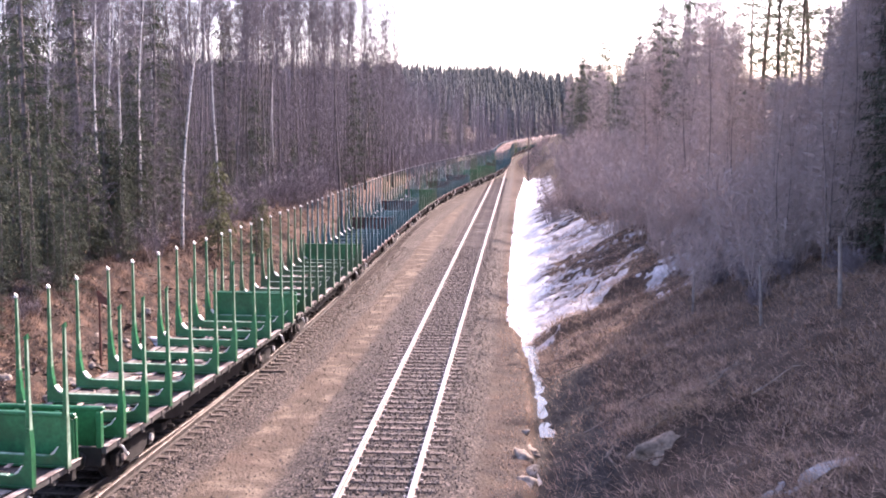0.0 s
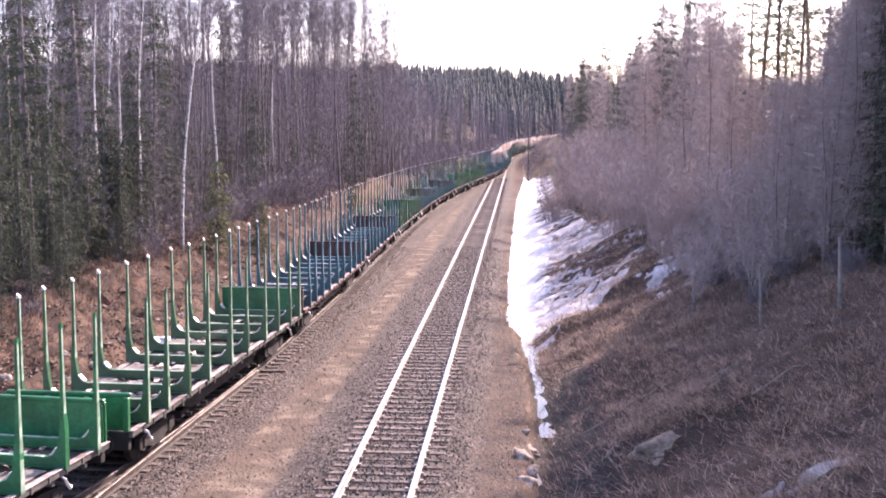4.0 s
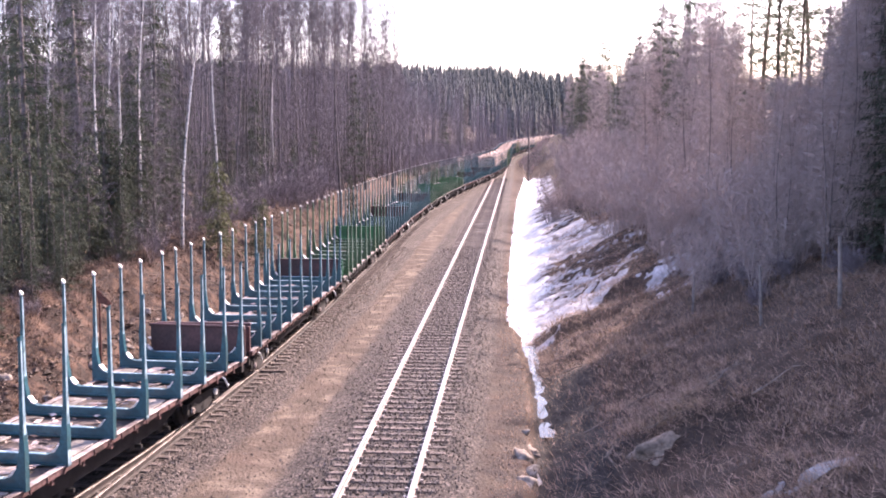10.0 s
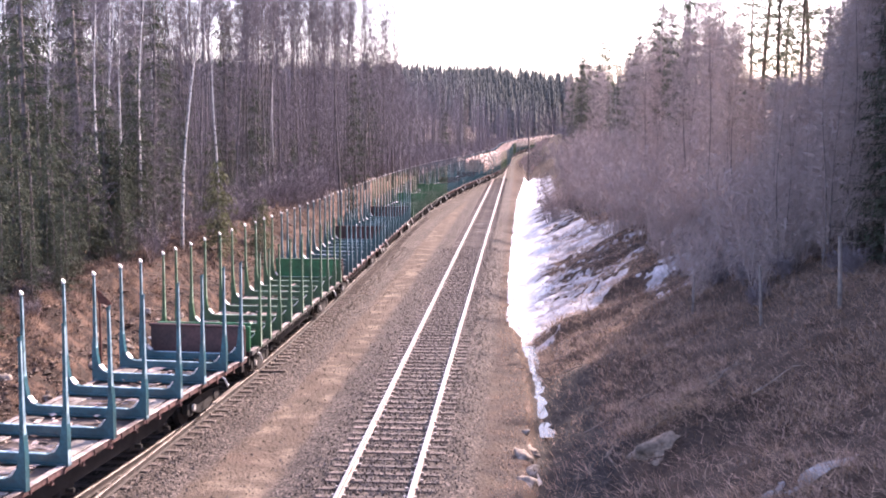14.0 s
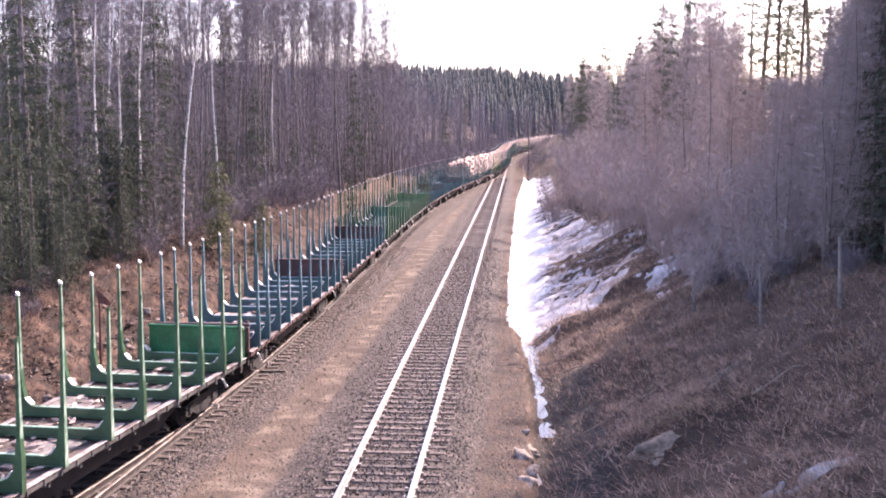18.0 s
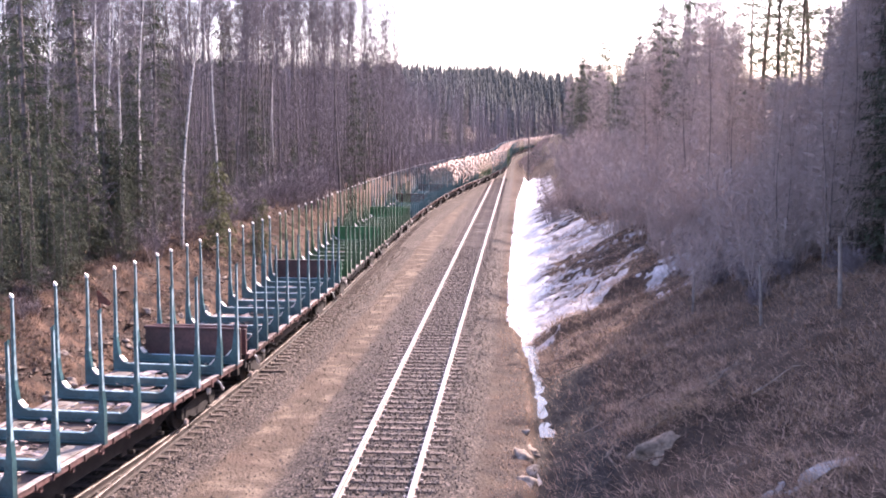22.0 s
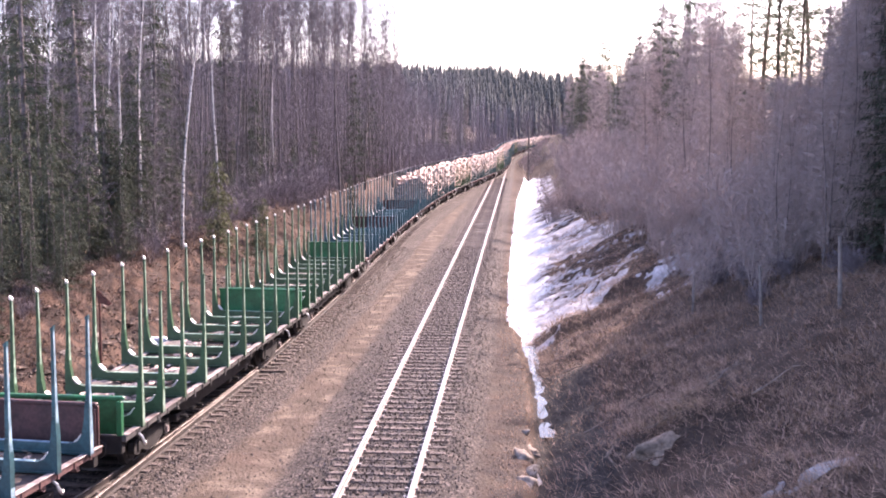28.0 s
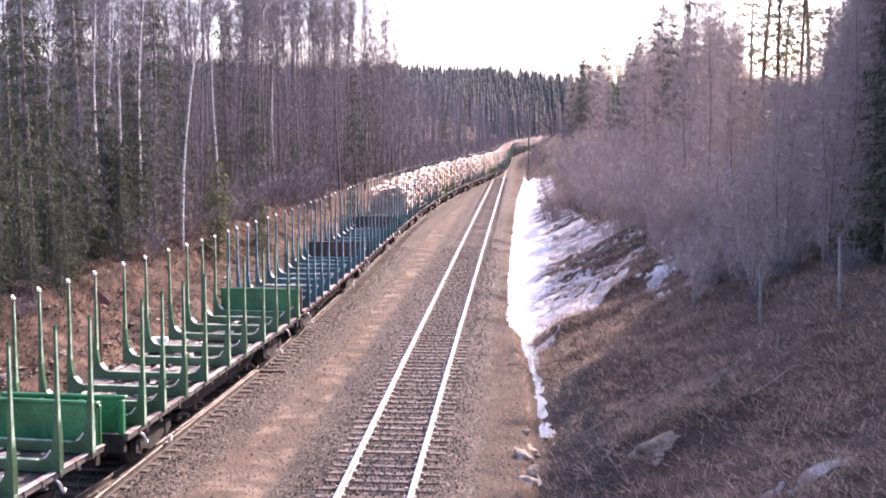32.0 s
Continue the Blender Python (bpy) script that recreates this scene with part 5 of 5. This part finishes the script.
N_BUNK, WAGON_L, PITCH = 10, 17.15, 18.18
STAKE_X = 1.5


def side_frame(b, x):
    b.prism([(-1.25, 0.52), (-1.25, 0.78), (-0.5, 0.86), (0.5, 0.86), (1.25, 0.78), (1.25, 0.52), (0.95, 0.42), (0.75, 0.52), (0.35, 0.38), (-0.35, 0.38), (-0.75, 0.52), (-0.95, 0.42)], 'x', x - 0.07, x + 0.07)
    for y in (-0.9, 0.9):
        b.box(x - 0.1, x + 0.1, y - 0.16, y + 0.16, 0.5, 0.78, 0.03)


# worn: the paler paint that imitates sunlit edges
def make_wagon(name, paint, frame_paint, wall_paint, worn, label):
    w = tagged(new(name), label, "freight wagon", "wagons of the timber train")
    L = WAGON_L
    f = Build()
    for sx in (-1, 1):
        f.box(sx * 1.43 - 0.05, sx * 1.43 + 0.05, -0.18, L + 0.06, 1.21, 1.355, 0.012)
        f.box(sx * 0.35 - 0.06, sx * 0.35 + 0.06, 0.05, L - 0.05, 0.9, 1.3, 0.01)
    for k in range(12):
        y = 0.9 + k * (L - 1.8) / 11
        f.box(-1.4, 1.4, y - 0.05, y + 0.05, 1.06, 1.28)
    for k in range(24):
        y = 0.5 + k * (L - 1.0) / 23
        for sx in (-1, 1):
            f.box(sx * 1.49 - 0.012, sx * 1.49 + 0.012, y - 0.03, y + 0.03, 1.2, 1.345)
    part("underframe", f, frame_paint, w)
    # a lighter strip over the darker sill imitates its sunlit edge
    for sx in (-1, 1):
        fe = Build()
        fe.box(sx * 1.44 - 0.075, sx * 1.44 + 0.075, -0.16, L + 0.04, 1.358, 1.374, 0.004)
        part("deck_edge", fe, M_EDGE, w, "flange along the sill, paled as if sunlit")
    # end beams take the dark steel because the wagon ends lie in shadow
    for y in (-0.08, L - 0.04):
        hb = Build()
        hb.box(-1.375, 1.375, y - 0.1, y + 0.1, 0.92, 1.34, 0.015)
        part("headstock", hb, M_UNDER, w, "end beam coloured dark for the shade at the wagon end")
    rng = random.Random(hash(len(label)) % 97)
    us = [0.72 + sum(GAPS[:k]) for k in range(N_BUNK)]
    bunk = Build()
    bunk.prism([(-1.56, 1.34), (1.56, 1.34), (1.56, 2.1), (1.53, 2.5), (1.47, 2.5), (1.43, 2.05), (1.38, 1.78), (1.28, 1.63), (1.12, 1.57), (-1.12, 1.57), (-1.28, 1.63), (-1.38, 1.78), (-1.43, 2.05), (-1.47, 2.5), (-1.53, 2.5), (-1.56, 2.1)], 'y', -0.08, 0.08)
    bunk.box(-1.5, 1.5, -0.13, 0.13, 1.365, 1.395, 0.0)
    # a pale strip in place of sunlight along the bunk top
    strip = Build()
    strip.box(-1.05, 1.05, -0.055, 0.055, 1.566, 1.58, 0.004)
    strip_me = strip.mesh("wear_strip", worn)
    bunk_me = bunk.mesh("bunk", paint)
    stake = Build()
    z0, z1 = 1.36, 4.20
    vs = []
    for z, hx, hy in ((z0, 0.062, 0.085), (2.05, 0.05, 0.07), (3.0, 0.037, 0.052), (z1, 0.026, 0.036)):
        c = 0.01
        vs += [(-hx + c, -hy, z), (hx - c, -hy, z), (hx, -hy + c, z), (hx, hy - c, z), (hx - c, hy, z), (-hx + c, hy, z), (-hx, hy - c, z), (-hx, -hy + c, z)]
    fs = [tuple(range(8))[::-1], tuple(range(24, 32))] + [(l * 8 + k, l * 8 + (k + 1) % 8, l * 8 + 8 + (k + 1) % 8, l * 8 + 8 + k) for l in range(3) for k in range(8)]
    stake.add(vs, fs)
    # side faces take the paler paint, as if the sun struck them
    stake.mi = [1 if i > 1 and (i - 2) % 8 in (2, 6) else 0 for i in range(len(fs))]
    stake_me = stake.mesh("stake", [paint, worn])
    # left tips are coloured as if sunlit, right tips keep the paint
    cap = Build()
    cap.prism([(-0.034, 4.18), (0.034, 4.18), (0.034, 4.22), (-0.034, 4.28)], 'y', -0.042, 0.042)
    cap_me = cap.mesh("cap", M_CAP)
    dull_me = cap.mesh("cap", paint)
    # white pad that paints the sun's glint on the bunk gusset
    pad = Build()
    pad.prism([(1.22, 1.605), (1.29, 1.645), (1.37, 1.76), (1.345, 1.775), (1.27, 1.68), (1.205, 1.635)], 'y', -0.088, 0.088)
    pad_me = pad.mesh("wear_pad", M_CAP)
    for u in us:
        bk = part("bunk", bunk_me, None, w, at=pose(0, u, 0))
        part("wear_strip", strip_me, None, bk, "pale strip painted as the sunlit bunk top")
        for sx in (-1, 1):
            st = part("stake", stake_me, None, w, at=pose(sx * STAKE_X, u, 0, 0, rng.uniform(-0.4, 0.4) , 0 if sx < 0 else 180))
            if sx < 0:
                part("cap", cap_me, None, st, "stake tip painted pale for the sun it catches")
            else:
                part("cap", dull_me, None, st)
            part("wear_pad", pad_me, None, bk, "white pad painted as the sun glint on the gusset", at=pose(0, 0, 0, 0, 0, 0 if sx > 0 else 180))
    fl = Build()
    fl.box(-1.37, 1.37, 0.1, L - 0.2, 1.285, 1.315)
    part("floor", fl, M_FLOOR, w, "dark wagon floor strewn with bark")
    for k in range(N_BUNK - 1):
        a, b_ = us[k] + 0.16, us[k + 1] - 0.16
        x = -1.3
        while x < 1.15:
            wd = rng.uniform(0.35, 0.75)
            if rng.random() < (0.8 if x + wd / 2 < -0.55 else 0.55 if x + wd / 2 > 0.55 else 0.16):
                ya, yb = a + rng.uniform(0, 0.25), b_ - rng.uniform(0, 0.35)
                p = Build()
                xb = min(1.3, x + wd)
                p.box(x - 0.5 * (x + xb), xb - 0.5 * (x + xb), 0.5 * (ya - yb), 0.5 * (yb - ya), -0.018, 0.018, 0.006)
                part("deck_plate", p, M_PLATE, w, at=pose(0.5 * (x + xb), 0.5 * (ya + yb), 1.345 + 0.02 * rng.random(), rng.uniform(-1.2, 1.2), rng.uniform(-2.5, 2.5), rng.uniform(-5, 5)))
            x += wd + rng.uniform(0.03, 0.3)
    lit = Build()
    for k in range(420):
        x, y, a, l = rng.gauss(0, 0.6), rng.uniform(0.5, L - 0.9), rng.uniform(0, 6.3), rng.uniform(0.06, 0.28)
        if abs(x) < 1.2 and min(abs(y - u) for u in us) > 0.2:
            dx, dy, wd, z = math.cos(a) * l, math.sin(a) * l, rng.uniform(0.12, 0.3), 1.35 + rng.uniform(0, 0.09)
            lit.add([(x - dx, y - dy, z), (x + dy * wd, y - dx * wd, z - 0.03), (x + dx, y + dy, z + 0.02), (x - dy * wd, y + dx * wd, z + 0.03)], [(0, 1, 2), (0, 2, 3)])
    tagged(part("bark_litter", lit, M_BARKLOG, w, "loose brown bark on the floor"), kind="stuff")
    for y, sgn, hw, top in ((-0.12, 1, 1.4, 2.16), (us[-1] + 0.5, -1, 1.42, 2.26)):
        p = Build()
        p.prism([(-hw, 1.37), (hw, 1.37), (hw, top - 0.1), (hw - 0.1, top), (0.1 - hw, top), (-hw, top - 0.1)], 'y', y - 0.03, y + 0.03)
        wall = part("end_wall", p, wall_paint, w)
        fr = Build()
        fr.box(-hw - 0.04, hw + 0.04, y - 0.07, y + 0.07, top - 0.02, top + 0.06, 0.02)
        for k in range(4):
            x = (-hw + 0.03) + k * (2 * hw - 0.06) / 3
            fr.box(x - 0.06, x + 0.06, y - (0.19 if sgn > 0 else -0.032), y + (0.12 if sgn < 0 else -0.032), 1.37, top - 0.025, 0.012)
        part("wall_frame", fr, wall_paint, wall)
    for y, sgn in ((-0.18, -1), (L + 0.06, 1)):
        for x in (-0.95, 0.95):
            bf = Build()
            bf.tube([(x, y, 1.13), (x, y + sgn * 0.32, 1.13)], [0.09, 0.09], 10)
            bf.tube([(x, y + sgn * 0.32, 1.13), (x, y + sgn * 0.38, 1.13)], [0.22, 0.21], 14)
            part("buffer", bf, M_UNDER, w)
        cp = Build()
        cp.box(-0.06, 0.06, min(y, y + sgn * 0.38), max(y, y + sgn * 0.38), 1.0, 1.14, 0.02)
        part("coupling", cp, M_UNDER, w)
        hose = Build()
        hose.tube([(0.5, y, 1.0), (0.48, y + sgn * 0.2, 0.65), (0.4, y + sgn * 0.36, 0.6)], [0.03] * 3, 6)
        part("brake_hose", hose, M_UNDER, w)
    for y in (0.75, L - 2.0):
        for sx in (-1, 1):
            lev = Build()
            x = sx * 1.5
            lev.tube([(x - sx * 0.1, y, 1.2), (x, y, 1.12), (x + sx * 0.03, y + 0.06, 0.98), (x + sx * 0.02, y + 0.16, 0.9), (x, y + 0.24, 0.93)], [0.025, 0.03, 0.034, 0.034, 0.028], 7)
            part("brake_handle", lev, M_CAP, w, "pale curved brake handle below the sill")
    wheels = Build()
    for sx in (-1, 1):
        x = sx * GAUGE
        wheels.tube([(x - 0.07, 0, 0), (x - 0.06, 0, 0), (x + 0.06, 0, 0), (x + 0.07, 0, 0)], [0.40, 0.46, 0.46, 0.40], 16)
        wheels.tube([(x - sx * 0.09, 0, 0), (x - sx * 0.06, 0, 0)], [0.49, 0.49], 16)
        for a in (0, 1.57, 3.14, 4.71):
            wheels.box(x + sx * 0.07 - 0.012, x + sx * 0.07 + 0.012, 0.26 * math.cos(a) - 0.05, 0.26 * math.cos(a) + 0.05, 0.26 * math.sin(a) - 0.05, 0.26 * math.sin(a) + 0.05)
    wheels.tube([(-0.8, 0, 0), (0.8, 0, 0)], [0.08, 0.08], 10)
    wheel_me = wheels.mesh("wheelset", M_UNDER)
    for y in (2.6, L - 2.6):
        bg = Build()
        for sx in (-1, 1):
            side_frame(bg, sx * 1.02)
        bg.box(-1.05, 1.05, -0.2, 0.2, 0.5, 0.84, 0.03)
        bogie = part("bogie", bg, M_UNDER, w, at=pose(0, y, 0))
        for dy in (-0.9, 0.9):
            for sx in (-1, 1):
                ac = Build()
                ac.tube([(sx * 1.1, dy, 0.64), (sx * 1.17, dy, 0.64)], [0.1, 0.085], 10)
                part("axle_cap", ac, M_EDGE if dy < 0 else M_CAP, bogie, "pale axle end cap")
            part("wheelset", wheel_me, None, bogie, at=pose(0, dy, 0.172 + 0.46))
    # girders and gear added, not seen, to keep the space under the wagon dark
    for sx in (-1, 1):
        tr = Build()
        tr.prism([(3.9, 1.2), (3.9, 0.94), (5.6, 0.6), (L - 5.6, 0.6), (L - 3.9, 0.94), (L - 3.9, 1.2)], 'x', sx * 0.98 - 0.04, sx * 0.98 + 0.04)
        part("side_girder", tr, M_UNDER, w, "added girder that darkens the gap below the sill")
    for y in (5.2, L / 2 - 2.0, L / 2 + 1.6, L - 5.2):
        gear = Build()
        gear.box(-0.95, 0.95, y - 0.35, y + 0.35, 0.42, 0.62, 0.03)
        gear.tube([(-1.0, y, 0.5), (1.12, y, 0.5)], [0.05, 0.05], 8)
        part("brake_gear", gear, M_UNDER, w)
    tank = Build()
    tank.tube([(-0.7, L / 2, 0.72), (0.7, L / 2, 0.72)], [0.2, 0.2], 12)
    part("air_tank", tank, M_UNDER, w)
    return w


def log_stack(seed, length):
    """A bundle of pulpwood between two pairs of stakes: bark sides, pale sawn ends, an uneven top."""
    rng = random.Random(seed)
    b = Build()
    z, row, top = 1.69, 0, rng.uniform(3.75, 4.25)
    while z < top:
        x = -1.36 + (row % 2) * 0.1
        while x < 1.3:
            r = rng.uniform(0.08, 0.145)
            zz = z + rng.uniform(-0.03, 0.03)
            if z > top - 0.5:
                zz += rng.uniform(-0.2, 0.28) - 0.3 * (x / 1.3) ** 2
            y0, y1 = rng.uniform(-0.25, 0.2), length + rng.uniform(-0.3, 0.2)
            b.tube([(x + r, y0, zz), (x + r + rng.uniform(-0.03, 0.03), y1, zz + rng.uniform(-0.03, 0.03))], [r, r * 0.86], 6, True)
            b.mi[-2:] = [1, 1]
            x += 2 * r + 0.01
        z += 0.205
        row += 1
    return b


WAGONS, LOADS = [], []


def build_train():
    green = make_wagon("timber_wagon", M_GREEN, M_DARK, M_GREEN, M_SUNGREEN, "empty timber wagon with bright green stakes")
    olive = make_wagon("timber_wagon", M_OLIVE, M_DARK, M_GREEN, M_SUNGREEN, "empty timber wagon with faded green stakes")
    blue = make_wagon("timber_wagon", M_BLUE, M_SILL, M_RED, M_SUNBLUE, "empty timber wagon with blue stakes and oxide-red frame")
    teal = make_wagon("timber_wagon", M_TEAL, M_SILL, M_RED, M_SUNBLUE, "empty timber wagon with teal stakes and oxide-red frame")
    first = {"g": green, "o": olive, "b": blue, "t": teal}
    used = set()
    # most loaded wagons take the duller paints, in place of haze far off
    order = "ggobbottoobb" + "btottottotttottottto"
    stacks = [part("timber_load", log_stack(200 + i, 2.5), [M_BARKLOG, M_ENDLOG]) for i in range(5)]
    for s in stacks:
        tagged(s, "load of pale logs with sawn ends on a wagon", "log load", "loads of the timber train")
    n_stack = 0
    for i, c in enumerate(order):
        near = FIRST_NEAR + i * PITCH
        loaded = i >= FIRST_LOADED
        ob = first[c] if c not in used else copy_thing(first[c], pose(0, 0, 0))
        used.add(c)
        if loaded:
            tagged(ob, "timber wagon loaded with logs between %s stakes" % {"g": "green", "o": "faded green", "b": "blue", "t": "teal"}[c])
        WAGONS.append((ob, near))
        if loaded:
            for k in range(2 if i == FIRST_LOADED else 0, 5):
                st = stacks[n_stack % 5]
                if n_stack >= 5:
                    st = copy_thing(st, pose(0, 0, 0))
                n_stack += 1
                LOADS.append((st, near, 0.72 + sum(GAPS[:2 * k]) + GAPS[2 * k] / 2 - 1.37))


FIRST_NEAR = 6.97       # near end of the first wagon along the line at the start
FIRST_LOADED = 12
GONE = [(-2, -8.3), (0, 0.0), (2, 8.5), (3.5, 14.75), (5.5, 23.2), (8.8, 37.95), (17.2, 76.2), (24.6, 110.45), (29.2, 131.8), (32, 144.35), (34, 153.2)]


def gone(t):
    """How far the train has come after t seconds: it gathers pace a little."""
    i = max(1, min(len(GONE) - 3, sum(1 for g in GONE if g[0] <= t) - 1))
    (a, ga), (b, gb) = GONE[i], GONE[i + 1]
    m0 = (gb - GONE[i - 1][1]) / (b - GONE[i - 1][0])
    m1 = (GONE[i + 2][1] - ga) / (GONE[i + 2][0] - a)
    h = b - a
    u = (t - a) / h
    return (2 * u ** 3 - 3 * u * u + 1) * ga + (u ** 3 - 2 * u * u + u) * h * m0 + (3 * u * u - 2 * u ** 3) * gb + (u ** 3 - u * u) * h * m1


build_train()


# ---------------------------------------------------------------- the train's run
_tab = []
_y, _s = -90.0, -90.0
while _y < 700:
    _tab.append((_s, _y))
    _s += math.hypot(0.5, loop_x(_y + 0.5) - loop_x(_y))
    _y += 0.5
_off = [s for s, y in _tab if y == 0.0][0]
_ss, _yy = np.array([s - _off for s, y in _tab]), np.array([y for s, y in _tab])


def line_point(s):
    y = float(np.interp(s, _ss, _yy))
    return Vector((loop_x(y), y, grade(y)))


def run_pose(near, t):
    """Pose of a wagon whose near end lies at near along the line at the start."""
    s = near - gone(t)
    a, b = line_point(s + 2.6), line_point(s + WAGON_L - 2.6)
    d = (b - a).normalized()
    return Matrix.Translation(a - d * 2.6) @ pose(0, 0, 0, 0, 0, math.degrees(math.atan2(-d.x, d.y)))


def motions():
    times = [i * 2.0 for i in range(17)]
    for ob, near in WAGONS:
        walk(ob, [(t, run_pose(near, t)) for t in times])
    for ob, near, u in LOADS:
        walk(ob, [(t, run_pose(near, t) @ pose(0, u, 0)) for t in times])
    n = 240
    for ob, near in WAGONS[:12]:
        for bogie in ob.children:
            if bogie.name.startswith("bogie"):
                for ws in bogie.children:
                    o = ws.location.copy()
                    walk(ws, [(32.0 * k / n, pose(o.x, o.y, o.z, math.degrees(gone(32.0 * k / n) / 0.46))) for k in range(n + 1)])


motions()
